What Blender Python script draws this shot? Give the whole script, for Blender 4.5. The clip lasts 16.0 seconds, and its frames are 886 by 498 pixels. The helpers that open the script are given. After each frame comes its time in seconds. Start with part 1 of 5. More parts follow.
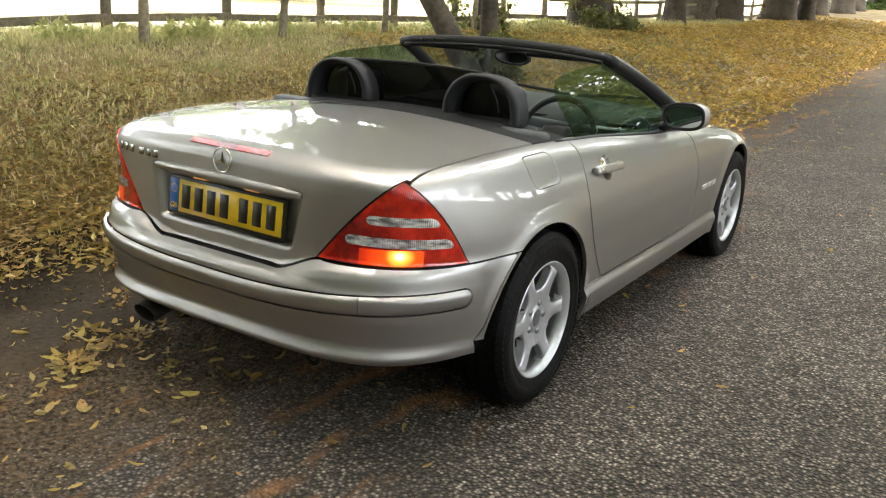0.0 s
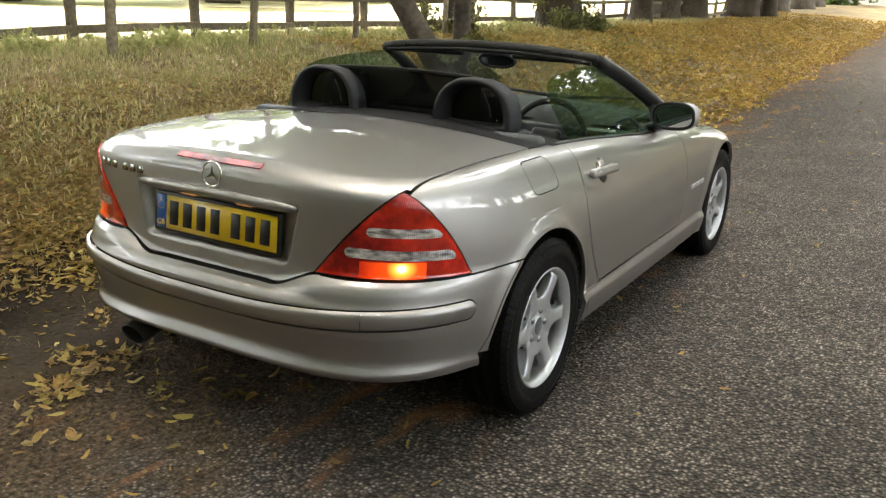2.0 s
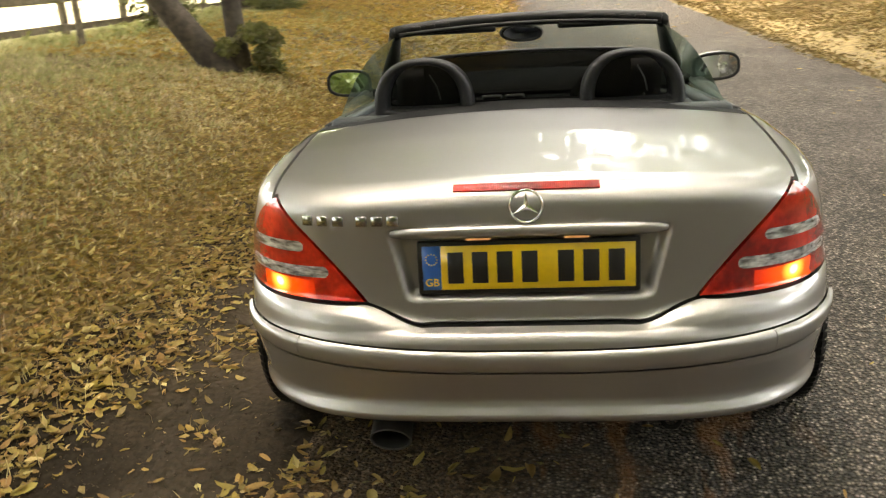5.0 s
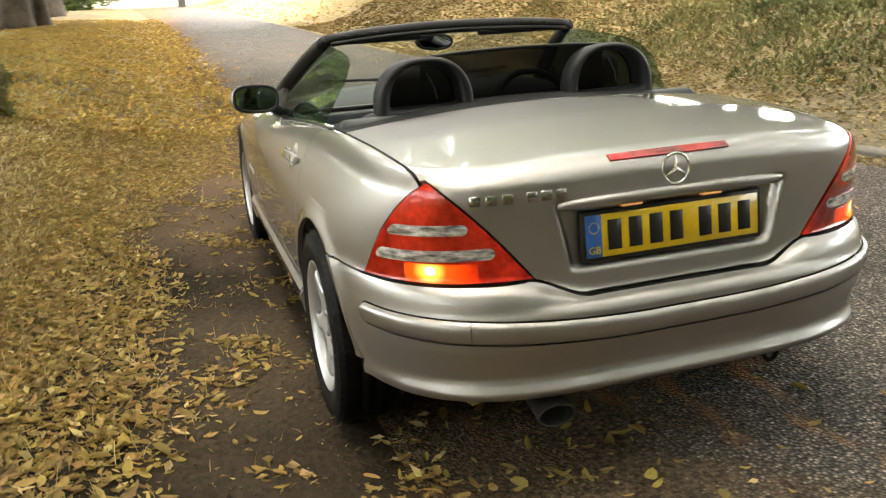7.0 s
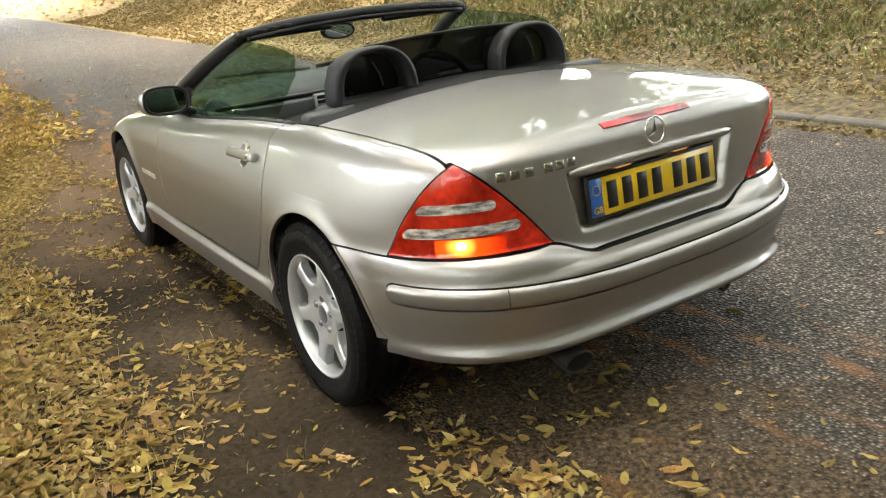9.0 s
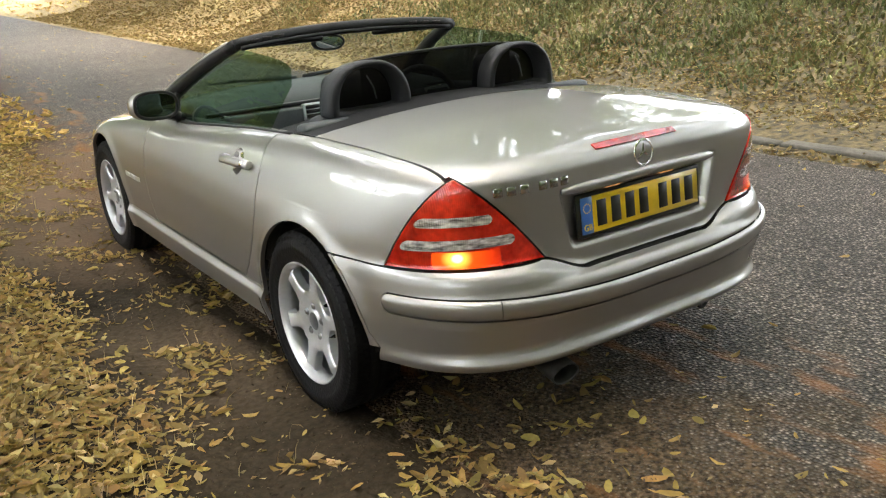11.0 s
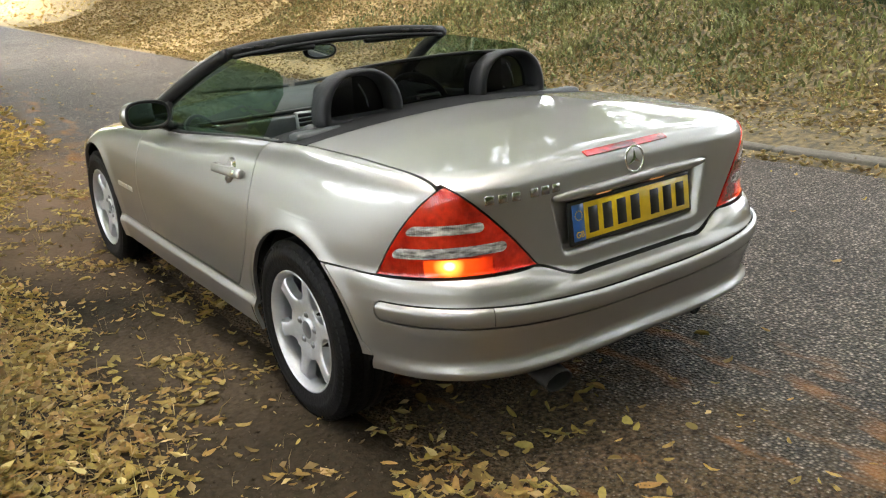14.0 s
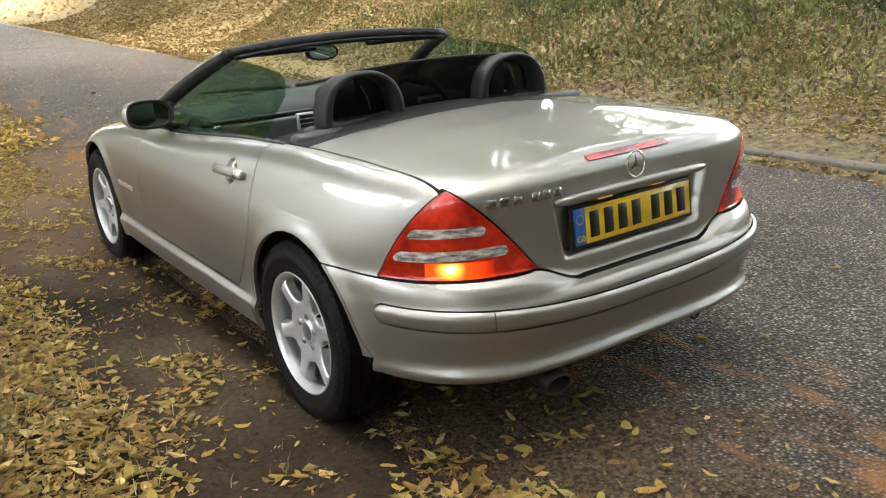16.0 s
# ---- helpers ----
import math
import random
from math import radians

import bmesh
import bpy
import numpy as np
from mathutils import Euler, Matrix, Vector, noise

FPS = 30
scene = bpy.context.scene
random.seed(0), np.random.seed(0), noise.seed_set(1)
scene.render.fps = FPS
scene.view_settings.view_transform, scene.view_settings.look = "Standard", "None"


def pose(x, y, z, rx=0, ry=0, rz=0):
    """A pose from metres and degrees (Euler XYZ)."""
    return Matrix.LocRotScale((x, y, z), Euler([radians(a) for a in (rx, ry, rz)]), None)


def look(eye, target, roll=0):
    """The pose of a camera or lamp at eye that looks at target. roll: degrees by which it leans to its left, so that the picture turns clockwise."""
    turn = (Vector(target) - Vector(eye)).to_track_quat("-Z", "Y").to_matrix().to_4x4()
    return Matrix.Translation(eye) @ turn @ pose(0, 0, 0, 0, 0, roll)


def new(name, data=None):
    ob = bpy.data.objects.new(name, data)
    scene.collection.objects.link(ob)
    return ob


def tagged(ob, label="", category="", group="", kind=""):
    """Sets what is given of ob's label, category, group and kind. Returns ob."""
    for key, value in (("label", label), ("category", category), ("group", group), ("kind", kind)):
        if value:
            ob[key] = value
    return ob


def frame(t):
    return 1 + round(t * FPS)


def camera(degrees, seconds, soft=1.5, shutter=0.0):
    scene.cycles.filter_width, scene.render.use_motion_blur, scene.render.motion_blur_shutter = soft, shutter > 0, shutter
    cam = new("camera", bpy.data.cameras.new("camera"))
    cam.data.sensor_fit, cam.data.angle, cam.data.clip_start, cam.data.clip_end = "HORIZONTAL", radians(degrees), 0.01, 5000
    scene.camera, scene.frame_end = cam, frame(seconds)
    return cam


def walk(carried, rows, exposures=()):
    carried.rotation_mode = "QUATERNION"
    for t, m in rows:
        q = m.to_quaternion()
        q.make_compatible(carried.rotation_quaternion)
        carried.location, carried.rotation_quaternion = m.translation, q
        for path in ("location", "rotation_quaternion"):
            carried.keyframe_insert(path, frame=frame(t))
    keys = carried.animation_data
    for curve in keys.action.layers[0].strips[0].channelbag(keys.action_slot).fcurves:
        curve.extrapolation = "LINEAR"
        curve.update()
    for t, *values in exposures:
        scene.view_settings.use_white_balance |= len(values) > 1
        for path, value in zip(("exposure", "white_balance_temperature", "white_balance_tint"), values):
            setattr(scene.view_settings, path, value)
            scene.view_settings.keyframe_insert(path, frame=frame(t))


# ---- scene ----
cam = camera(54.7, 16.0, soft=1.2, shutter=0.5)
PATH = [
    (0, (2.071, -2.595, 1.412), (1.041, -0.98, 0.836), 3.2),
    (0.5, (2.073, -2.583, 1.409), (1.052, -0.96, 0.841), 2.9),
    (1, (2.066, -2.579, 1.412), (1.055, -0.947, 0.851), 2.9),
    (1.5, (2.033, -2.579, 1.41), (1.044, -0.93, 0.859), 2.9),
    (2, (1.951, -2.577, 1.406), (0.976, -0.925, 0.841), 2.0),
    (2.5, (1.839, -2.525, 1.425), (0.834, -0.915, 0.793), 0.4),
    (3, (1.506, -2.608, 1.411), (0.546, -0.969, 0.786), -0.6),
    (3.5, (1.182, -2.676, 1.433), (0.353, -0.967, 0.807), -1.2),
    (4, (0.756, -2.648, 1.425), (0.17, -0.846, 0.785), -1.4),
    (4.2, (0.607, -2.654, 1.436), (0.079, -0.835, 0.794), -1.8),
    (6.3, (-0.85, -2.714, 1.338), (-0.457, -0.839, 0.764), -3.4),
    (6.5, (-0.97, -2.709, 1.339), (-0.507, -0.848, 0.773), -2.8),
    (7, (-1.236, -2.594, 1.313), (-0.664, -0.763, 0.748), -3.3),
    (7.5, (-1.433, -2.521, 1.341), (-0.701, -0.749, 0.771), -4.6),
    (8, (-1.688, -2.536, 1.367), (-0.826, -0.838, 0.756), -5.0),
    (8.5, (-1.807, -2.548, 1.402), (-0.843, -0.916, 0.764), -5.2),
    (9, (-1.85, -2.456, 1.395), (-0.857, -0.844, 0.75), -5.9),
    (9.5, (-1.882, -2.421, 1.422), (-0.867, -0.82, 0.784), -5.6),
    (10, (-1.949, -2.449, 1.427), (-0.892, -0.875, 0.79), -3.8),
    (12.5, (-1.969, -2.464, 1.431), (-0.884, -0.901, 0.814), -3.6),
    (13, (-1.969, -2.462, 1.431), (-0.877, -0.905, 0.813), -3.6),
    (13.5, (-1.967, -2.472, 1.428), (-0.871, -0.915, 0.814), -3.5),
    (14, (-1.959, -2.465, 1.432), (-0.874, -0.901, 0.818), -3.7),
    (14.5, (-1.955, -2.458, 1.438), (-0.872, -0.892, 0.826), -3.8),
    (15, (-1.961, -2.457, 1.438), (-0.869, -0.897, 0.827), -3.4),
    (15.5, (-1.965, -2.453, 1.438), (-0.868, -0.896, 0.825), -3.1),
    (16, (-1.967, -2.46, 1.438), (-0.877, -0.898, 0.827), -3.1),
]
walk(cam, [(t, look(eye, target, roll)) for t, eye, target, roll in PATH], [(0, 4.24, 7150, 10), (0.5, 4.02, 7100, 10), (1, 3.82, 7200, 10), (1.5, 3.90, 7250, 10), (2.5, 4.10, 7350, 10), (3, 4.15, 7600, 10), (4, 4.29, 8100, 10), (6.5, 4.46, 7900, 10), (7.5, 4.40, 7600, 10), (9.3, 4.52, 7350, 10), (10.2, 4.40, 7150, 10), (12.3, 4.36, 7000, 10), (16, 4.36, 7000, 10)])

# ---- world and sun ----
SUN_EL, SUN_AZ = radians(80), radians(-80)
world = bpy.data.worlds.new("sky")
scene.world = world
world.use_nodes = True
wn = world.node_tree.nodes
sky = wn.new("ShaderNodeTexSky")
sky.sky_type, sky.sun_disc = "NISHITA", False
sky.sun_elevation, sky.sun_rotation = SUN_EL, SUN_AZ
sky.air_density, sky.dust_density = 1.0, 3.0
haze = wn.new("ShaderNodeHueSaturation")
haze.inputs["Saturation"].default_value = 0.4
world.node_tree.links.new(sky.outputs[0], haze.inputs["Color"])
world.node_tree.links.new(haze.outputs[0], wn["Background"].inputs[0])
wn["Background"].inputs[1].default_value = 0.15
sun = new("sun", bpy.data.lights.new("sun", "SUN"))
sun.data.energy, sun.data.angle, sun.data.color = 0.25, radians(35), (1.0, 0.95, 0.86)
sun.matrix_world = look((60 * math.cos(SUN_EL) * math.sin(SUN_AZ), 60 * math.cos(SUN_EL) * math.cos(SUN_AZ), 60 * math.sin(SUN_EL)), (0, 0, 0))


# ---- materials ----
def material(name, base, rough=0.5, metal=0.0, vary=0.15, scale=8.0, fine=60.0, bump=0.0, bump_scale=None, coat=0.0, second=None, island=0.0, **sockets):
    """A surface with variation at two scales, an optional second colour in patches, and relief."""
    m = bpy.data.materials.new(name)
    m.use_nodes = True
    n, ln = m.node_tree.nodes, m.node_tree.links
    p = n["Principled BSDF"]
    tc = n.new("ShaderNodeTexCoord")
    big, small = n.new("ShaderNodeTexNoise"), n.new("ShaderNodeTexNoise")
    big.inputs["Scale"].default_value, small.inputs["Scale"].default_value = scale, fine
    big.inputs["Detail"].default_value = small.inputs["Detail"].default_value = 4
    for t in (big, small):
        ln.new(tc.outputs["Object"], t.inputs["Vector"])
    col = n.new("ShaderNodeMix")
    col.data_type = "RGBA"
    lo = [c * (1 - vary) for c in base]
    hi = [min(1, c * (1 + vary)) for c in base] if second is None else second
    col.inputs[6].default_value, col.inputs[7].default_value = (*lo, 1), (*hi, 1)
    ramp = n.new("ShaderNodeMapRange")
    ramp.inputs[1].default_value, ramp.inputs[2].default_value = 0.35, 0.65
    ln.new(big.outputs[0], ramp.inputs[0])
    ln.new(ramp.outputs[0], col.inputs[0])
    hsv = n.new("ShaderNodeHueSaturation")
    ln.new(col.outputs[2], hsv.inputs["Color"])
    val = n.new("ShaderNodeMapRange")
    val.inputs[1].default_value, val.inputs[2].default_value = 0.3, 0.7
    val.inputs[3].default_value, val.inputs[4].default_value = 1 - vary, 1 + vary
    ln.new(small.outputs[0], val.inputs[0])
    ln.new(val.outputs[0], hsv.inputs["Value"])
    out = hsv.outputs[0]
    if island:
        geo = n.new("ShaderNodeNewGeometry")
        h2 = n.new("ShaderNodeHueSaturation")
        r1, r2 = n.new("ShaderNodeMapRange"), n.new("ShaderNodeMapRange")
        r1.inputs[3].default_value, r1.inputs[4].default_value = 0.5 - 0.03 * island, 0.5 + 0.03 * island
        wh = n.new("ShaderNodeTexWhiteNoise")
        wh.noise_dimensions = "1D"
        ln.new(geo.outputs["Random Per Island"], wh.inputs["W"])
        ln.new(geo.outputs["Random Per Island"], r1.inputs[0])
        r2.inputs[3].default_value, r2.inputs[4].default_value = 1 - 0.6 * island, 1 + 0.45 * island
        ln.new(wh.outputs["Value"], r2.inputs[0])
        ln.new(r1.outputs[0], h2.inputs["Hue"])
        ln.new(r2.outputs[0], h2.inputs["Value"])
        ln.new(out, h2.inputs["Color"])
        out = h2.outputs[0]
    ln.new(out, p.inputs["Base Color"])
    p.inputs["Roughness"].default_value, p.inputs["Metallic"].default_value = rough, metal
    p.inputs["Coat Weight"].default_value = coat
    p.inputs["Coat Roughness"].default_value = 0.015
    for key, value in sockets.items():
        p.inputs[key.replace("_", " ")].default_value = value
    if bump:
        b = n.new("ShaderNodeBump")
        b.inputs["Strength"].default_value, b.inputs["Distance"].default_value = bump, 0.01
        t = small
        if bump_scale:
            t = n.new("ShaderNodeTexNoise")
            t.inputs["Scale"].default_value = bump_scale
            ln.new(tc.outputs["Object"], t.inputs["Vector"])
        ln.new(t.outputs[0], b.inputs["Height"])
        ln.new(b.outputs[0], p.inputs["Normal"])
    return m


def glass(name, tint, clear=0.9, rough=0.0, gloss=0.07):
    """Thin glass: clear with a tint, and a gloss that rises with the angle."""
    m = bpy.data.materials.new(name)
    m.use_nodes = True
    n, ln = m.node_tree.nodes, m.node_tree.links
    n.remove(n["Principled BSDF"])
    tr, gl, mix, lw, pw, sc = [n.new("ShaderNode" + k) for k in ("BsdfTransparent", "BsdfGlossy", "MixShader", "LayerWeight", "Math", "MapRange")]
    tr.inputs[0].default_value = (*[c * clear for c in tint], 1)
    gl.inputs["Roughness"].default_value = rough
    pw.operation = "POWER"
    pw.inputs[1].default_value = 4.0
    lw.inputs[0].default_value = 0.5
    sc.inputs[3].default_value, sc.inputs[4].default_value = gloss, 0.9
    ln.new(lw.outputs["Facing"], pw.inputs[0])
    ln.new(pw.outputs[0], sc.inputs[0])
    ln.new(sc.outputs[0], mix.inputs[0])
    ln.new(tr.outputs[0], mix.inputs[1])
    ln.new(gl.outputs[0], mix.inputs[2])
    ln.new(mix.outputs[0], n["Material Output"].inputs[0])
    return m


def paint_material():
    """Greige metallic car paint: a soft flake sheen over pigment, under a sharp clear coat, with a little road dust."""
    m = material("silver_paint", (0.262, 0.254, 0.243), rough=0.9, Specular_IOR_Level=0.0, vary=0.03, scale=3, fine=900)
    n, ln = m.node_tree.nodes, m.node_tree.links
    flake, coat, fr, body_mix, top_mix = [n.new("ShaderNode" + k) for k in ("BsdfAnisotropic", "BsdfAnisotropic", "Fresnel", "MixShader", "MixShader")]
    flake.distribution = coat.distribution = "BECKMANN"
    flake.inputs["Color"].default_value, flake.inputs["Roughness"].default_value = (0.392, 0.382, 0.368, 1), 0.50
    coat.inputs["Color"].default_value, coat.inputs["Roughness"].default_value = (1, 1, 1, 1), 0.04
    fr.inputs["IOR"].default_value = 1.55
    body_mix.inputs[0].default_value = 0.68
    ln.new(n["Principled BSDF"].outputs[0], body_mix.inputs[1])
    ln.new(flake.outputs[0], body_mix.inputs[2])
    ln.new(fr.outputs[0], top_mix.inputs[0])
    ln.new(body_mix.outputs[0], top_mix.inputs[1])
    ln.new(coat.outputs[0], top_mix.inputs[2])
    tc, peel, ripple = n.new("ShaderNodeTexCoord"), n.new("ShaderNodeTexNoise"), n.new("ShaderNodeBump")
    peel.inputs["Scale"].default_value, peel.inputs["Detail"].default_value = 38, 2
    ripple.inputs["Strength"].default_value, ripple.inputs["Distance"].default_value = 1.0, 0.0002
    ln.new(tc.outputs["Object"], peel.inputs["Vector"])
    ln.new(peel.outputs[0], ripple.inputs["Height"])
    ln.new(ripple.outputs[0], coat.inputs["Normal"])
    ln.new(top_mix.outputs[0], n["Material Output"].inputs[0])
    return m


def asphalt_material():
    m = material("asphalt", (0.132, 0.112, 0.092), rough=0.50, Specular_IOR_Level=0.2, vary=0.2, scale=1.3, fine=14, second=(0.153, 0.130, 0.107))
    n, ln = m.node_tree.nodes, m.node_tree.links
    p = n["Principled BSDF"]
    tc = n.new("ShaderNodeTexCoord")
    v = n.new("ShaderNodeTexVoronoi")
    v.inputs["Scale"].default_value = 74
    ln.new(tc.outputs["Object"], v.inputs["Vector"])
    stone = n.new("ShaderNodeSeparateColor")
    ln.new(v.outputs["Color"], stone.inputs[0])
    r = n.new("ShaderNodeMapRange")
    r.inputs[1].default_value, r.inputs[2].default_value, r.inputs[3].default_value, r.inputs[4].default_value = 0.50, 1.0, 0.70, 2.3
    ln.new(stone.outputs[0], r.inputs[0])
    old = p.inputs["Base Color"].links[0].from_socket
    mul = n.new("ShaderNodeVectorMath")
    mul.operation = "SCALE"
    dark, both = n.new("ShaderNodeMapRange"), n.new("ShaderNodeMath")
    dark.inputs[1].default_value, dark.inputs[2].default_value, dark.inputs[3].default_value, dark.inputs[4].default_value = 0.10, 0.58, 1.5, 0.2
    ln.new(v.outputs["Distance"], dark.inputs[0])
    both.operation = "MULTIPLY"
    ln.new(r.outputs[0], both.inputs[0])
    ln.new(dark.outputs[0], both.inputs[1])
    ln.new(old, mul.inputs[0])
    ln.new(both.outputs[0], mul.inputs["Scale"])
    ln.new(mul.outputs[0], p.inputs["Base Color"])
    # earth trodden over the lane's edge, thinning out over the stones, redder further on
    sep, patchy, add, near, mix = [n.new("ShaderNode" + k) for k in ("SeparateXYZ", "TexNoise", "Math", "MapRange", "Mix")]
    ln.new(tc.outputs["Object"], sep.inputs[0])
    patchy.inputs["Scale"].default_value, patchy.inputs["Detail"].default_value = 3.2, 9
    ln.new(tc.outputs["Object"], patchy.inputs["Vector"])
    add.operation = "MULTIPLY_ADD"
    add.inputs[1].default_value = 1.9
    ln.new(patchy.outputs[0], add.inputs[0])
    back, aside = n.new("ShaderNodeMapRange"), n.new("ShaderNodeMath")
    back.inputs[1].default_value, back.inputs[2].default_value, back.inputs[4].default_value = 2.0, 6.0, 0.45
    ln.new(sep.outputs[1], back.inputs[0])
    ln.new(back.outputs[0], aside.inputs[0])
    ln.new(sep.outputs[0], aside.inputs[1])
    ln.new(aside.outputs[0], add.inputs[2])
    near.inputs[1].default_value, near.inputs[2].default_value, near.inputs[3].default_value, near.inputs[4].default_value = 0.60, 1.42, 1.0, 0.0
    ln.new(add.outputs[0], near.inputs[0])
    gaps = n.new("ShaderNodeMapRange")
    gaps.inputs[1].default_value, gaps.inputs[2].default_value, gaps.inputs[3].default_value, gaps.inputs[4].default_value = 0.15, 0.55, -0.35, 0.25
    ln.new(v.outputs["Distance"], gaps.inputs[0])
    cover = n.new("ShaderNodeMath")
    cover.operation, cover.use_clamp = "ADD", True
    fade = n.new("ShaderNodeMath")
    fade.operation = "MULTIPLY_ADD"
    ln.new(near.outputs[0], fade.inputs[0])
    ln.new(gaps.outputs[0], fade.inputs[1])
    ln.new(near.outputs[0], fade.inputs[2])
    ln.new(fade.outputs[0], cover.inputs[0])
    cover.inputs[1].default_value = 0.0
    earth, grit = n.new("ShaderNodeValToRGB"), n.new("ShaderNodeTexNoise")
    grit.inputs["Scale"].default_value, grit.inputs["Detail"].default_value = 55, 5
    ln.new(tc.outputs["Object"], grit.inputs["Vector"])
    earth.color_ramp.elements[0].position, earth.color_ramp.elements[0].color = 0.36, (0.030, 0.0215, 0.0135, 1)
    earth.color_ramp.elements[1].position, earth.color_ramp.elements[1].color = 0.68, (0.140, 0.096, 0.060, 1)
    ln.new(grit.outputs[0], earth.inputs[0])
    red, onward = n.new("ShaderNodeMix"), n.new("ShaderNodeMapRange")
    red.data_type = "RGBA"
    onward.inputs[1].default_value, onward.inputs[2].default_value = 1.5, 5.0
    ln.new(sep.outputs[1], onward.inputs[0])
    ln.new(onward.outputs[0], red.inputs[0])
    ln.new(earth.outputs[0], red.inputs[6])
    red.inputs[7].default_value = (0.175, 0.112, 0.070, 1)
    mix.data_type = "RGBA"
    ln.new(cover.outputs[0], mix.inputs[0])
    ln.new(mul.outputs[0], mix.inputs[6])
    ln.new(red.outputs[2], mix.inputs[7])
    # rusty seed dust washed into drifts along the edge
    mp, rust, band, both2, rmix = [n.new("ShaderNode" + k) for k in ("Mapping", "TexNoise", "MapRange", "Math", "Mix")]
    mp.inputs["Scale"].default_value = (2.6, 0.9, 1)
    ln.new(tc.outputs["Object"], mp.inputs["Vector"])
    ln.new(mp.outputs[0], rust.inputs["Vector"])
    rust.inputs["Scale"].default_value, rust.inputs["Detail"].default_value = 2.0, 8
    band.inputs[1].default_value, band.inputs[2].default_value, band.inputs[3].default_value, band.inputs[4].default_value = 0.56, 0.66, 0.0, 0.85
    ln.new(rust.outputs[0], band.inputs[0])
    across = n.new("ShaderNodeMapRange")
    across.inputs[1].default_value, across.inputs[2].default_value, across.inputs[3].default_value, across.inputs[4].default_value = 0.55, 1.0, 1.0, 0.0
    ln.new(aside.outputs[0], across.inputs[0])
    both2.operation = "MULTIPLY"
    ln.new(band.outputs[0], both2.inputs[0])
    ln.new(across.outputs[0], both2.inputs[1])
    rmix.data_type = "RGBA"
    rmix.inputs[7].default_value = (0.235, 0.110, 0.042, 1)
    ln.new(both2.outputs[0], rmix.inputs[0])
    ln.new(mix.outputs[2], rmix.inputs[6])
    ln.new(rmix.outputs[2], p.inputs["Base Color"])
    for socket, clean, earthy in (("Roughness", 0.68, 0.95), ("Specular IOR Level", 0.24, 0.1)):
        dull = n.new("ShaderNodeMapRange")
        dull.inputs[3].default_value, dull.inputs[4].default_value = clean, earthy
        ln.new(cover.outputs[0], dull.inputs[0])
        ln.new(dull.outputs[0], p.inputs[socket])
    b = n.new("ShaderNodeBump")
    b.inputs["Strength"].default_value, b.inputs["Distance"].default_value = 1.0, 0.019
    b.invert = True
    ln.new(v.outputs["Distance"], b.inputs["Height"])
    ln.new(b.outputs[0], p.inputs["Normal"])
    return m


def ribbed(m, scale, strength):
    """Fine upright ribs of a moulded lens."""
    n, ln = m.node_tree.nodes, m.node_tree.links
    tc, w, b = n.new("ShaderNodeTexCoord"), n.new("ShaderNodeTexWave"), n.new("ShaderNodeBump")
    w.inputs["Scale"].default_value, w.inputs["Distortion"].default_value = scale, 1.5
    b.inputs["Strength"].default_value, b.inputs["Distance"].default_value = strength, 0.006
    ln.new(tc.outputs["Object"], w.inputs["Vector"])
    ln.new(w.outputs["Fac"], b.inputs["Height"])
    ln.new(b.outputs[0], n["Principled BSDF"].inputs["Normal"])
    return m


PAINT = paint_material()
ASPHALT = asphalt_material()
SOIL = material("soil", (0.026, 0.019, 0.0118), rough=0.95, Specular_IOR_Level=0.12, vary=0.3, scale=0.9, fine=40, bump=1.0, bump_scale=34, second=(0.062, 0.045, 0.029))
LITTER = material("leaf_litter_yellow", (0.345, 0.229, 0.048), rough=0.7, vary=0.25, scale=1.2, fine=60, second=(0.28, 0.186, 0.061), island=1.0)
LITTER_GOLD = material("leaf_litter_golden", (0.57, 0.390, 0.105), rough=0.8, vary=0.12, scale=0.8, fine=15, second=(0.49, 0.340, 0.103), island=0.5)
LITTER_BANK = material("leaf_litter_bank", (0.27, 0.190, 0.064), rough=0.8, vary=0.2, scale=0.8, fine=15, second=(0.22, 0.163, 0.068), island=0.6)
LITTER_DRY = material("leaf_litter_tan", (0.34, 0.262, 0.108), rough=0.8, vary=0.2, scale=1.0, fine=20, second=(0.25, 0.196, 0.077), island=0.8)

# lighter copy of the tan litter: open-sky light on the near bank, in the colour
LITTER_LIT = material("leaf_litter_lit", (0.60, 0.452, 0.212), rough=0.8, vary=0.2, scale=1.0, fine=20, second=(0.50, 0.395, 0.168), island=0.8)


def dry_ahead(m):
    """Drier, redder earth where the strip runs on past the car."""
    n, ln = m.node_tree.nodes, m.node_tree.links
    p = n["Principled BSDF"]
    old = p.inputs["Base Color"].links[0].from_socket
    tc, sep, spots, add, r, mix = [n.new("ShaderNode" + k) for k in ("TexCoord", "SeparateXYZ", "TexNoise", "Math", "MapRange", "Mix")]
    ln.new(tc.outputs["Object"], sep.inputs[0])
    ln.new(tc.outputs["Object"], spots.inputs["Vector"])
    spots.inputs["Scale"].default_value, spots.inputs["Detail"].default_value = 1.4, 6
    add.operation = "MULTIPLY_ADD"
    add.inputs[1].default_value = 4.0
    ln.new(spots.outputs[0], add.inputs[0])
    ln.new(sep.outputs[1], add.inputs[2])
    r.inputs[1].default_value, r.inputs[2].default_value = 3.8, 6.5
    ln.new(add.outputs[0], r.inputs[0])
    mix.data_type = "RGBA"
    mix.inputs[7].default_value = (0.135, 0.088, 0.056, 1)
    ln.new(r.outputs[0], mix.inputs[0])
    ln.new(old, mix.inputs[6])
    ln.new(mix.outputs[2], p.inputs["Base Color"])


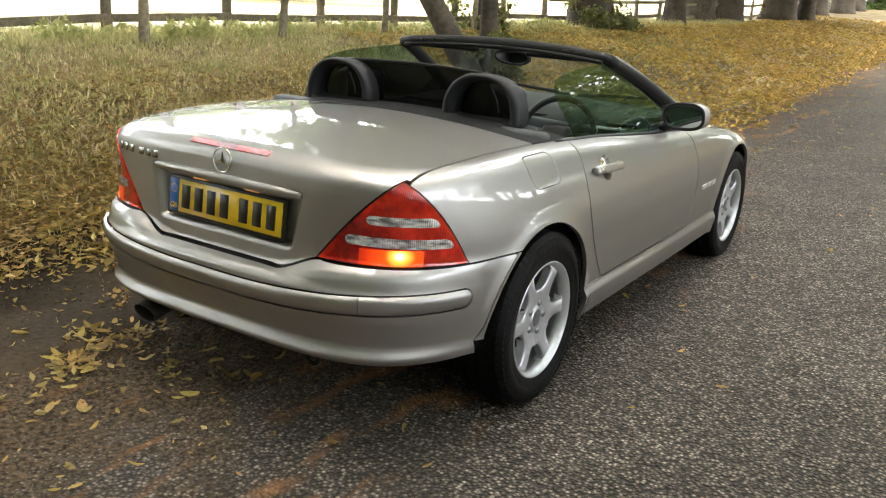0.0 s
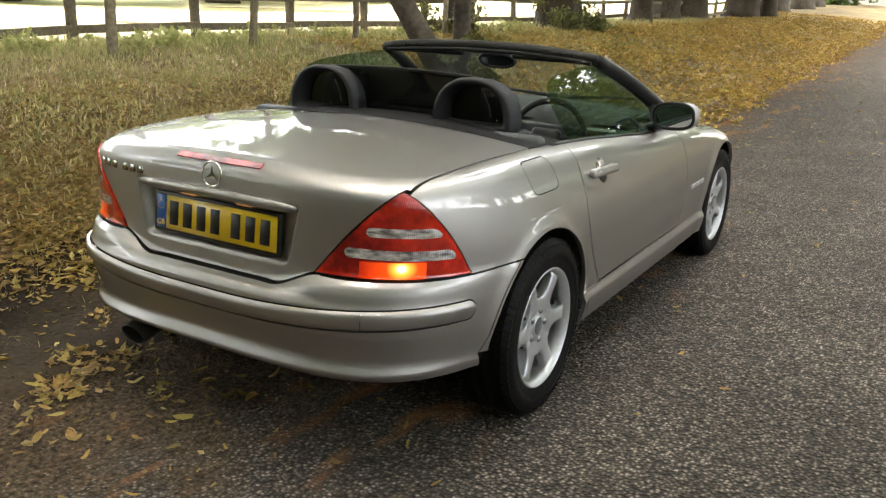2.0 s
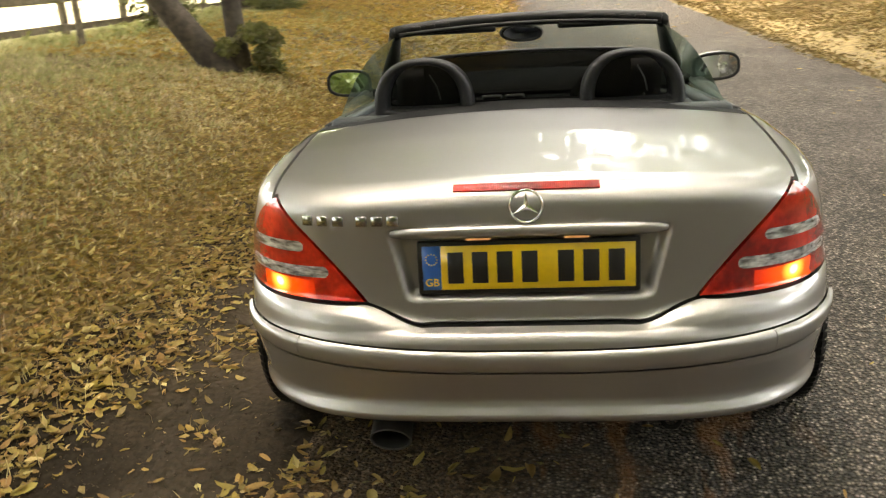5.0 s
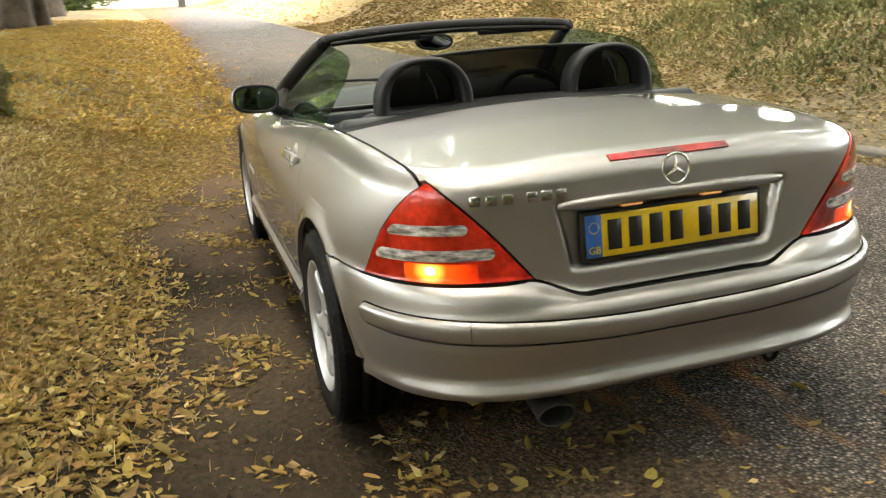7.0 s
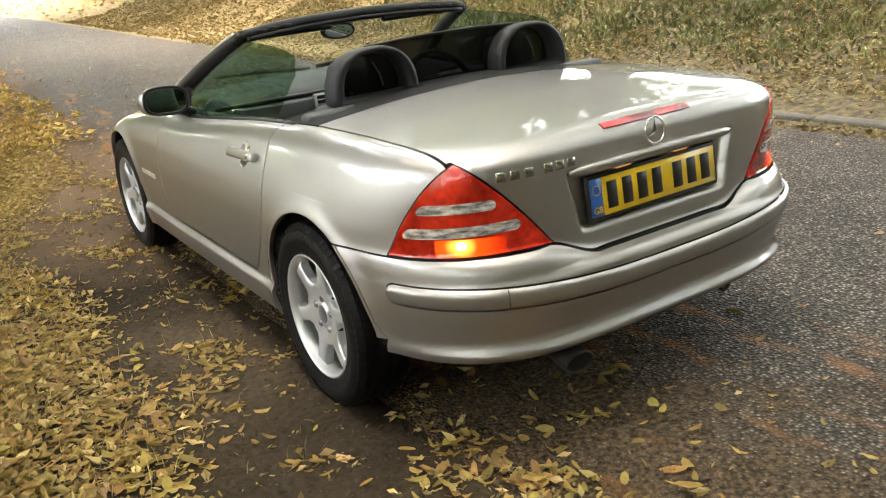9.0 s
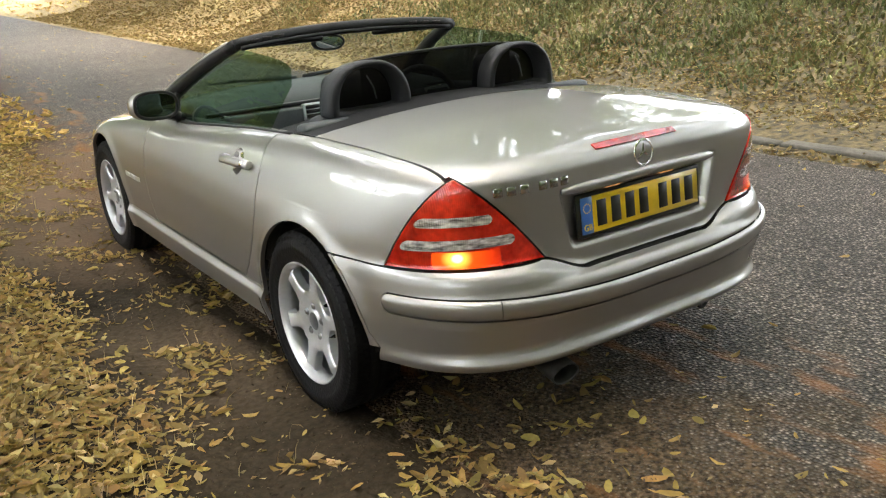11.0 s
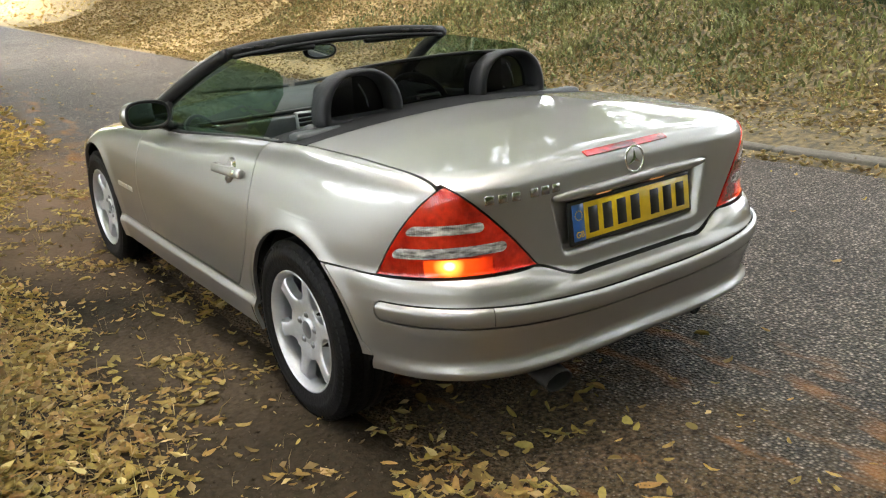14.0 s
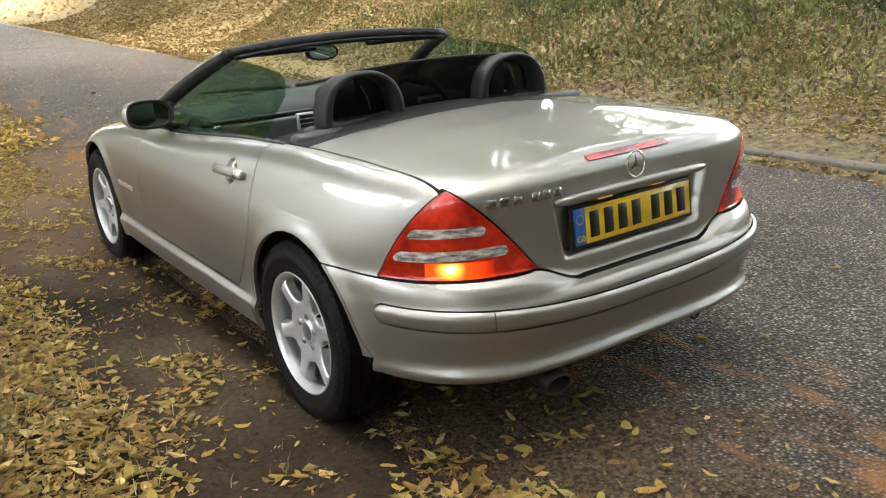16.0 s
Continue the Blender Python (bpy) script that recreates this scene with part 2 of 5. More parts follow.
dry_ahead(SOIL)
GRASS = material("grass_blades", (0.22, 0.25, 0.085), rough=0.7, vary=0.3, scale=0.6, fine=9, second=(0.58, 0.49, 0.26), island=0.7)
BARK = material("bark", (0.075, 0.060, 0.046), rough=0.95, vary=0.35, scale=2, fine=18, bump=1.0)
LEAF = material("tree_leaves", (0.06, 0.10, 0.022), rough=0.55, vary=0.2, scale=0.5, fine=6, island=0.7)


def let_light_through(m, tint, share):
    """Leaves that glow a little when lit from behind."""
    n, ln = m.node_tree.nodes, m.node_tree.links
    tr, mix = n.new("ShaderNodeBsdfTranslucent"), n.new("ShaderNodeMixShader")
    tr.inputs[0].default_value, mix.inputs[0].default_value = (*tint, 1), share
    ln.new(n["Principled BSDF"].outputs[0], mix.inputs[1])
    ln.new(tr.outputs[0], mix.inputs[2])
    ln.new(mix.outputs[0], n["Material Output"].inputs[0])


let_light_through(LEAF, (0.17, 0.21, 0.045), 0.4)
let_light_through(LITTER, (0.45, 0.31, 0.075), 0.25)
let_light_through(LITTER_LIT, (0.55, 0.42, 0.18), 0.25)
let_light_through(GRASS, (0.42, 0.42, 0.15), 0.4)
FENCE = material("weathered_fence_wood", (0.20, 0.165, 0.115), rough=0.9, vary=0.3, scale=1.5, fine=25, bump=0.5)
RUBBER = material("tyre_rubber", (0.006, 0.006, 0.0065), rough=0.55, Specular_IOR_Level=0.12, vary=0.25, scale=5, fine=80, bump=0.25)
ALLOY = material("alloy_silver", (0.53, 0.54, 0.555), rough=0.38, metal=0.6, vary=0.05, scale=6, fine=60, coat=0.4)
BLACK = material("black_plastic", (0.008, 0.0085, 0.0095), rough=0.42, Specular_IOR_Level=0.28, vary=0.15, scale=10, fine=200, bump=0.15)
TRIM = material("matt_black_trim", (0.009, 0.0095, 0.0105), rough=0.75, Specular_IOR_Level=0.15, vary=0.2, scale=10, fine=160, bump=0.2)
DARK = material("underbody_black", (0.008, 0.008, 0.008), rough=0.9, vary=0.2)


# ---- mesh helpers ----
def smooth(e0, e1, x):
    t = np.clip((x - e0) / (e1 - e0), 0, 1)
    return t * t * (3 - 2 * t)


def mesh_from(name, verts, faces, mat, shade=True):
    me = bpy.data.meshes.new(name)
    me.from_pydata(np.asarray(verts, float).tolist(), [], faces.tolist() if isinstance(faces, np.ndarray) else faces)
    me.materials.append(mat)
    me.polygons.foreach_set("use_smooth", np.full(len(me.polygons), shade))
    me.update()
    return me


def grid_faces(nu, nv, wrap=False):
    """Quads of a grid of nu by nv points, row by row; wrap joins the last row to the first."""
    i, j = np.meshgrid(np.arange(nu if wrap else nu - 1), np.arange(nv - 1), indexing="ij")
    k = (i + 1) % nu
    return np.stack([i * nv + j, k * nv + j, k * nv + j + 1, i * nv + j + 1], -1).reshape(-1, 4)


def bm_mesh(bm, name, mat, shade=True):
    me = bpy.data.meshes.new(name)
    bm.normal_update()
    bm.to_mesh(me)
    bm.free()
    me.materials.append(mat)
    me.polygons.foreach_set("use_smooth", np.full(len(me.polygons), shade))
    return me


def part(name, me, parent=None, label=""):
    ob = new(name, me)
    ob.parent = parent
    return tagged(ob, label) if label else ob


def box_bm(lo, hi, bevel=0.0, seg=2):
    bm = bmesh.new()
    c, s = [(a + b) / 2 for a, b in zip(lo, hi)], [b - a for a, b in zip(lo, hi)]
    bmesh.ops.create_cube(bm, size=1, matrix=Matrix.Translation(c) @ Matrix.Diagonal((*s, 1)))
    if bevel:
        bmesh.ops.bevel(bm, geom=bm.edges[:], offset=bevel, segments=seg, affect="EDGES", profile=0.5)
    return bm


def tube(points, radius, mat, name="tube", sides=12, closed=False, flat=1.0):
    """A tube along points; radius may be a list. flat squeezes it along its second axis."""
    pts = [Vector([float(c) for c in p]) for p in points]
    n = len(pts)
    rad = [float(r) for r in radius] if hasattr(radius, "__len__") else [radius] * n
    verts, up = [], None
    for i, p in enumerate(pts):
        a = pts[(i - 1) % n] if closed or i else pts[0]
        b = pts[(i + 1) % n] if closed or i < n - 1 else pts[-1]
        d = (b - a).normalized()
        if up is None:
            up = d.orthogonal().normalized()
        up = (up - d * up.dot(d)).normalized()
        side = d.cross(up)
        for k in range(sides):
            t = 2 * math.pi * k / sides
            verts.append(p + rad[i] * (math.cos(t) * up + flat * math.sin(t) * side))
    faces = []
    for i in range(n if closed else n - 1):
        for k in range(sides):
            k2, j = (k + 1) % sides, (i + 1) % n
            faces.append((i * sides + k, i * sides + k2, j * sides + k2, j * sides + k))
    if not closed:
        faces += [tuple(range(sides))[::-1], tuple((n - 1) * sides + k for k in range(sides))]
    return mesh_from(name, verts, faces, mat)


def lathe(profile, mat, name="lathe", sides=64, close=False):
    """A turned shape about the x axis from (x, r) points."""
    prof = np.array(profile, float)
    a = np.linspace(0, 2 * math.pi, sides, endpoint=False)
    v = np.stack([np.broadcast_to(prof[:, 0], (sides, len(prof))), np.outer(np.cos(a), prof[:, 1]), np.outer(np.sin(a), prof[:, 1])], -1).reshape(-1, 3)
    return mesh_from(name, v, grid_faces(sides, len(prof), wrap=True), mat)


# ---- ground, road, banks ----
def bend(y):
    """How far the lane has swung aside at y."""
    return -0.0006 * np.clip(np.asarray(y, float) - 9, 0, 60) ** 2


def road_z(y):
    y = np.asarray(y, float)
    return 0.027 * 0.5 * ((y - 3) + np.sqrt((y - 3) ** 2 + 4)) * smooth(1.5, 4.5, y)


def wobble(x, y, s):
    x, y = np.asarray(x, float), np.asarray(y, float)
    return (np.sin(x * 1.7 * s + 1.3 * np.sin(y * 0.9 * s)) + np.sin(y * 2.1 * s + 1.7 * np.sin(x * 1.1 * s + 2)) + 0.6 * np.sin((x + y) * 3.7 * s)) / 2.6


BANK_L = ((0, 0.2, 1.2, 1.5, 2.0, 2.7, 3.5, 5.0, 5.5, 6.3, 9, 400), (0, 0.0, 0.02, 0.09, 0.24, 0.43, 0.61, 0.76, 0.76, 0.70, 0.64, 0.4))
BANK_R = ((0, 3.6, 3.9, 4.6, 5.2, 5.8, 6.5, 8, 10, 14, 400), (0, 0.0, 0.05, 0.13, 0.30, 0.62, 0.98, 1.7, 2.3, 2.6, 3.0))


def ground_z(x, y):
    x, y = np.asarray(x, float) - bend(y), np.asarray(y, float)
    zr = road_z(y)
    m = np.clip((0.82 + 0.005 * np.clip(y, 0, None) - zr) / 0.82, 0.3, 1)
    left = np.interp(-x, *BANK_L) * m
    right = np.interp(x, *BANK_R)
    rough = smooth(0.9, 2.2, np.abs(x - 1.1) - 1.2) * (0.035 * wobble(x, y, 1.0) + 0.015 * wobble(x, y, 3.1))
    road = smooth(-0.85, -0.65, x) * (1 - smooth(3.4, 3.6, x))
    return zr + left + right + rough - 0.03 * road


def axis(*spans):
    out = []
    for a, b, step in spans:
        out += list(np.arange(a, b, step))
    return np.array(out + [spans[-1][1]])


gx = axis((-260, -40, 20), (-40, -10, 2), (-10, -6, 0.4), (-6, 7, 0.12), (7, 16, 0.5), (16, 40, 3), (40, 260, 22))
gy = axis((-120, -20, 10), (-20, -5, 1), (-5, 10, 0.12), (10, 40, 0.5), (40, 100, 3), (100, 460, 20))
gX, gY = np.meshgrid(gx, gy, indexing="ij")
GROUND_MAT = material("verge_ground", (0.155, 0.112, 0.050), rough=0.95, vary=0.3, scale=0.9, fine=30, bump=0.9, second=(0.25, 0.182, 0.078))


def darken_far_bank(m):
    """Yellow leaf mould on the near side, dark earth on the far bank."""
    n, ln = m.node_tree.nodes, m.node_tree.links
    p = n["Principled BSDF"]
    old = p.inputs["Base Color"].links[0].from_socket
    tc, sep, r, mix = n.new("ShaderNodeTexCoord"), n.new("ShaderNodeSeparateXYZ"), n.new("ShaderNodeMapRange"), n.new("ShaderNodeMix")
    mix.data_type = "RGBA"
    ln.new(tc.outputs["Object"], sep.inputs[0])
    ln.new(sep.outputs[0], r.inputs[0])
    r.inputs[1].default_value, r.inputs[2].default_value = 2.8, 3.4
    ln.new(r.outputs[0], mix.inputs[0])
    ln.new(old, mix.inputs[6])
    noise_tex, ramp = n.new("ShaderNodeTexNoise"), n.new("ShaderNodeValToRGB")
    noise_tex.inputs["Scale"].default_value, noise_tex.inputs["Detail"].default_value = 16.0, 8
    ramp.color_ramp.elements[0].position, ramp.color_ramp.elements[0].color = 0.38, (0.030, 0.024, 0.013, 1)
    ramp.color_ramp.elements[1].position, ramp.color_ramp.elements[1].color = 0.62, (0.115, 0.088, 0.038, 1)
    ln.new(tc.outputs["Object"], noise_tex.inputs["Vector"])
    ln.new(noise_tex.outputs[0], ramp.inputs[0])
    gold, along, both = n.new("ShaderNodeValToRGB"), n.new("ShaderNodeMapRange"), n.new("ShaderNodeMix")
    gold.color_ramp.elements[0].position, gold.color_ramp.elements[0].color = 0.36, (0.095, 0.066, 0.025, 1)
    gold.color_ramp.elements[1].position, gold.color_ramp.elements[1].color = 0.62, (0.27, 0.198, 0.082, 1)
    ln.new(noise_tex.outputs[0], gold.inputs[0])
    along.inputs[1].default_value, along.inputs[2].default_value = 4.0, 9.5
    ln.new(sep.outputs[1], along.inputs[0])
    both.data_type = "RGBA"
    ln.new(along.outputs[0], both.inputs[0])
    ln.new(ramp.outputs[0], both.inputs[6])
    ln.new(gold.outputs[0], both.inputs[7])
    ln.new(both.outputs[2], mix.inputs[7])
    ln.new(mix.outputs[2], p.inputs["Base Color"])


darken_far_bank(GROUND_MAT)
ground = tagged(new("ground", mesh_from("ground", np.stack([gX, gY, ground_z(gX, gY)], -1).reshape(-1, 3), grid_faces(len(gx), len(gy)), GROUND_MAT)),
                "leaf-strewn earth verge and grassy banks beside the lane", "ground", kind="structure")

ry = axis((-60, -6, 1), (-6, 12, 0.1), (12, 63, 0.6))
ru = np.linspace(0, 1, 49)
rX = np.stack([bend(ry) - 0.74 + 0.06 * wobble(ry * 0.0, ry, 1.3) + 0.04 * wobble(ry * 0 + 2, ry, 5), bend(ry) + 3.47 - 0.25 * smooth(8, 18, ry) + 0.015 * wobble(ry * 0 + 1, ry, 2)], 0)
rX = rX[0][:, None] * (1 - ru) + rX[1][:, None] * ru
rZ = road_z(ry)[:, None] + 0.012 * np.sin(np.pi * ru)[None] - 0.012 * (np.minimum(ru, 1 - ru) < 0.001)[None]
road = tagged(new("road", mesh_from("road", np.stack([rX, np.broadcast_to(ry[:, None], rX.shape), rZ], -1).reshape(-1, 3), grid_faces(len(ry), len(ru))[:, ::-1], ASPHALT)),
              "worn grey asphalt lane with coarse stone chippings", "road", kind="structure")

sy = axis((-40, -8, 1.0), (-8, 14, 0.1), (14, 40, 0.5))
su = np.linspace(0, 1, 40)
sx0 = -1.75 + 0.12 * wobble(sy * 0 + 1, sy, 1.2) + 0.9 * smooth(4.0, 9.0, sy)
sx1 = -0.62 + 0.0 * sy
sX = sx0[:, None] * (1 - su) + sx1[:, None] * su
sY = np.broadcast_to(sy[:, None], sX.shape)
tagged(new("dirt_strip", mesh_from("dirt_strip", np.stack([sX, sY, ground_z(sX, sY) + 0.006 + 0.016 * smooth(-0.5, -0.1, sX) * np.clip(0.5 + 0.6 * wobble(sX, sY, 4.0) + 0.6 * wobble(sX + 5, sY, 11.0), 0, 1) - 0.02 * (su > 0.999)], -1).reshape(-1, 3), grid_faces(len(sy), 40)[:, ::-1], SOIL)),
              "dark trodden soil between asphalt and verge", "ground", kind="structure")

# ---- the car's body shape ----
SIDE_A = ((0.10, 0.16, 0.22, 0.28, 0.34, 0.45, 0.58, 0.68, 0.76, 0.82, 0.88, 0.93, 1.0, 1.1), (0.79, 0.80, 0.815, 0.832, 0.838, 0.850, 0.853, 0.842, 0.818, 0.795, 0.768, 0.735, 0.69, 0.62))
REAR_Y = ((0.10, 0.22, 0.272, 0.290, 0.306, 0.323, 0.333, 0.346, 0.362, 0.392, 0.424, 0.446, 0.48, 0.532, 0.545, 0.575, 0.596, 0.612, 0.625, 0.70, 0.76, 0.82, 0.86, 0.885, 0.92, 1.1),
          (-0.60, -0.66, -0.705, -0.736, -0.758, -0.772, -0.764, -0.753, -0.748, -0.757, -0.769, -0.777, -0.781, -0.778, -0.768, -0.760, -0.748, -0.720, -0.711, -0.706, -0.702, -0.700, -0.696, -0.688, -0.662, -0.55))
TOP_Y = ((-0.9, -0.75, -0.70, -0.65, -0.5, -0.2, 0.1, 0.6, 1.3, 1.6, 1.8, 2.0, 2.4, 2.8, 3.05, 3.25), (0.85, 0.888, 0.899, 0.908, 0.922, 0.945, 0.958, 0.945, 0.905, 0.90, 0.895, 0.88, 0.83, 0.755, 0.67, 0.5))
CROWN = ((-0.7, 0.1, 1.3, 1.9, 2.5, 3.0), (0.03, 0.052, 0.08, 0.082, 0.078, 0.09))


def table(rows, lo, hi, sigma):
    """A smoothed lookup of a profile."""
    t = np.arange(lo, hi, 0.002)
    v = np.interp(t, *rows)
    k = np.exp(-0.5 * (np.arange(-60, 61) * 0.002 / sigma) ** 2)
    v = np.convolve(np.pad(v, 60, mode="edge"), k / k.sum(), mode="valid")
    return lambda q: np.interp(q, t, v)


side_a, rear_y, top_y = table(SIDE_A, 0.0, 1.2, 0.02), table(REAR_Y, 0.0, 1.2, 0.0045), table(TOP_Y, -1, 3.4, 0.03)
AXLE_R, AXLE_F, HUB_Z, ARCH = 0.0, 2.42, 0.316, 0.352


def body(p):
    """Negative inside the car's body, positive outside, about in metres."""
    x, y, z = np.abs(p[..., 0]), p[..., 1], p[..., 2]
    shift = -0.055 * (1 - smooth(0.20, 0.50, x)) * smooth(0.545, 0.558, z) * (1 - smooth(0.66, 0.74, z))
    a = side_a(z) * (1 - 0.012 * ((y - 1.1) / 1.3) ** 2 * (y > 1.1))
    for yc in (AXLE_R, AXLE_F):
        r = np.hypot(y - yc, z - HUB_Z)
        a = a + 0.010 * np.exp(-((r - ARCH) / 0.035) ** 2) * (z < 0.72)
    plate = smooth(0.347, 0.316, x + 0.24 * (0.78 - z)) * smooth(0.612, 0.640, z) * smooth(0.808, 0.782, z)
    yr = rear_y(z - shift) + 0.033 * plate
    t = np.where(y < 0.4, (0.4 - y) / (0.4 - yr), np.where(y > 2.3, (y - 2.3) / 0.93, 0))
    n = np.where(y < 1, 4.2 + 1.2 * smooth(0.62, 0.88, z), 3.4)
    u = np.clip(x / a, 1e-4, None)
    f1 = ((u**n + np.clip(t, 1e-4, None) ** n) ** (1 / n) - 1) * 0.83
    f2 = z - (top_y(y) - np.interp(y, *CROWN) * (x / 0.74) ** 2)
    k = 0.05 + 0.01 * smooth(1.5, 2.5, y)
    h = np.clip(k - np.abs(f1 - f2), 0, None)
    return np.maximum(f1, f2) + h * h / (4 * k)


def shell(k=1):
    """The body's outer skin as one net of quads, welded; k makes it coarser."""
    xs = np.linspace(-0.9, 0.9, 250 // k + 1)
    ys = axis((-0.85, -0.3, 0.012 * k), (-0.3, 0.62, 0.016 * k), (0.62, 3.25, 0.03 * k))
    zs = np.linspace(0.14, 1.02, 130 // k + 1)
    sheets = []
    for fixed, (p, q) in ((("y", -0.85), (xs, zs)), (("y", 3.25), (xs, zs)), (("x", -0.9), (ys, zs)), (("x", 0.9), (ys, zs)), (("z", 1.02), (xs, ys))):
        P, Q = np.meshgrid(p, q, indexing="ij")
        C = np.full_like(P, fixed[1])
        b = {"y": (P, C, Q), "x": (C, P, Q), "z": (P, Q, C)}[fixed[0]]
        sheets.append((np.stack(b, -1).reshape(-1, 3), grid_faces(len(p), len(q)), fixed))
    verts, faces, base = [], [], 0
    for v, f, fixed in sheets:
        flip = fixed in (("y", 3.25), ("x", -0.9))
        verts.append(v)
        faces.append((f[:, ::-1] if flip else f) + base)
        base += len(v)
    b, faces = np.concatenate(verts), np.concatenate(faces)
    key = np.round(b * 1e4).astype(np.int64)
    _, first, inv = np.unique(key, axis=0, return_index=True, return_inverse=True)
    b, faces = b[first], inv.reshape(-1)[faces]
    spine = np.stack([np.zeros(len(b)), np.clip(b[:, 1], 0.25, 2.2), np.clip(b[:, 2], 0.14, 0.62)], -1)
    d = b - spine
    lo, hi = np.zeros(len(b)), np.full(len(b), 1.4)
    for _ in range(32):
        mid = (lo + hi) / 2
        inside = body(spine + mid[:, None] * d) < 0
        lo, hi = np.where(inside, mid, lo), np.where(inside, hi, mid)
    return spine + lo[:, None] * d, faces


def body_normals(p):
    e = 0.0015
    g = np.stack([body(p + e * np.eye(3)[i]) - body(p - e * np.eye(3)[i]) for i in range(3)], -1)
    return g / np.maximum(np.linalg.norm(g, axis=1, keepdims=True), 1e-9)


def clip_net(verts, polys, g):
    """Keeps the side of the net where g(points) is negative, cutting the faces on the line."""
    val = g(verts)
    keep, extra, cut = [], [], {}
    for poly in polys:
        v = val[poly]
        if (v <= 0).all():
            keep.append(poly)
        elif (v < 0).any():
            out = []
            for i, a in enumerate(poly):
                b = poly[(i + 1) % len(poly)]
                if val[a] <= 0:
                    out.append(a)
                if (val[a] <= 0) != (val[b] <= 0):
                    k = (min(a, b), max(a, b))
                    if k not in cut:
                        t = val[k[0]] / (val[k[0]] - val[k[1]])
                        cut[k] = len(verts) + len(extra)
                        extra.append(verts[k[0]] + t * (verts[k[1]] - verts[k[0]]))
                    out.append(cut[k])
            if len(out) > 2:
                keep.append(out)
    return (np.concatenate([verts, np.array(extra)]) if extra else verts), keep


SHELL_V, SHELL_F = shell()
COARSE_NET, HALF_NET = shell(3), shell(2)


def panel(name, parent, tests, mat, label="", lip=0.016, lift=0.0, net=None):
    """A panel of the skin where every test is negative, raised by lift (a height, or a shape over the skin), with its edges turned inward."""
    verts, quads = net or (SHELL_V, SHELL_F)
    ok = np.ones(len(quads), bool)
    for g in tests:
        ok &= (g(verts) <= 0)[quads].any(1)
    polys = quads[ok].tolist()
    for g in tests:
        verts, polys = clip_net(verts, polys, g)
    used = np.unique(np.concatenate([np.array(p) for p in polys]))
    at = np.full(len(verts), -1)
    at[used] = np.arange(len(used))
    v = verts[used]
    polys = [[int(at[i]) for i in p] for p in polys]
    nrm = body_normals(v)
    if callable(lift):
        base_v, e = v, 0.002
        v = v + lift(v)[:, None] * nrm
        grad = np.stack([(lift(base_v + e * np.eye(3)[i]) - lift(base_v - e * np.eye(3)[i])) / (2 * e) for i in range(3)], -1)
        grad -= (grad * nrm).sum(1, keepdims=True) * nrm
        nrm = nrm - grad
        nrm /= np.linalg.norm(nrm, axis=1, keepdims=True)
    else:
        v = v + lift * nrm
    edges = {}
    for p in polys:
        for i, a in enumerate(p):
            e = (a, p[(i + 1) % len(p)])
            if (e[1], e[0]) in edges:
                del edges[(e[1], e[0])]
            else:
                edges[e] = 1
    rim = sorted({i for e in edges for i in e})
    n0 = len(v)
    top = {i: n0 + k for k, i in enumerate(rim)}
    low = {i: n0 + len(rim) + k for k, i in enumerate(rim)}
    allv = np.concatenate([v, v[rim], v[rim] - lip * nrm[rim]])
    polys += [[top[b], top[a], low[a], low[b]] for a, b in edges]
    me = mesh_from(name, allv, polys, mat)
    rn = np.concatenate([nrm, np.zeros((2 * len(rim), 3))])
    me.normals_split_custom_set_from_vertices(rn.tolist())
    return part(name, me, parent, label)


def ring(yc, radius):
    return lambda p: radius - np.hypot(p[:, 1] - yc, p[:, 2] - HUB_Z)


def line_light(p):
    """Outward of the edge between boot lid and tail light."""
    return (np.abs(p[:, 0]) - 0.405) * 0.735 - (p[:, 2] - 0.612) * 0.678 + 0.008 * np.sin(np.clip((p[:, 2] - 0.612) / 0.273, 0, 1) * np.pi)


def line_deck(p):
    return np.abs(p[:, 0]) - (0.657 + 0.06 * (np.minimum(p[:, 1], 0.115) + 0.603))


def line_flank(p):
    """In front of the tail light's outer edge."""
    return p[:, 1] + 0.425 + 0.652 * (p[:, 2] - 0.612) - 0.012 * np.sin(np.clip((p[:, 2] - 0.612) / 0.273, 0, 1) * np.pi)


def lid_low(p):
    return (0.560 + 0.053 * smooth(0.26, 0.43, np.abs(p[:, 0]))) - p[:, 2]


def door_rear(p):
    return p[:, 1] - (0.345 + 1.5 * np.clip(0.70 - p[:, 2], 0, None) ** 2)


def door_front(p):
    return p[:, 1] - (1.66 - 0.9 * (p[:, 2] - 0.58) ** 2)


GAP = 0.003


def strip_mid(p):
    return 0.482 + 0.026 * smooth(0.1, 0.75, np.abs(p[:, 0]))


def rub(p):
    """Inside the bumper's rub strip, which ends in a half round near the wheel."""
    return np.hypot(np.clip(p[:, 1] + 0.455, 0, None), p[:, 2] - strip_mid(p)) - 0.028


def rub_swell(p):
    """The strip stands proud, fullest a little above its middle."""
    d = np.clip(-rub(p) / 0.028, 0, 1)
    return 0.003 + 0.013 * np.sqrt(np.clip(1 - (1 - d) ** 2.4, 0, 1)) * (1 + 0.25 * np.clip((p[:, 2] - strip_mid(p)) / 0.028, -1, 1))


def sill_swell(p):
    """A moulded step along the sill."""
    return 0.003 + 0.017 * smooth(0.338, 0.304, p[:, 2])


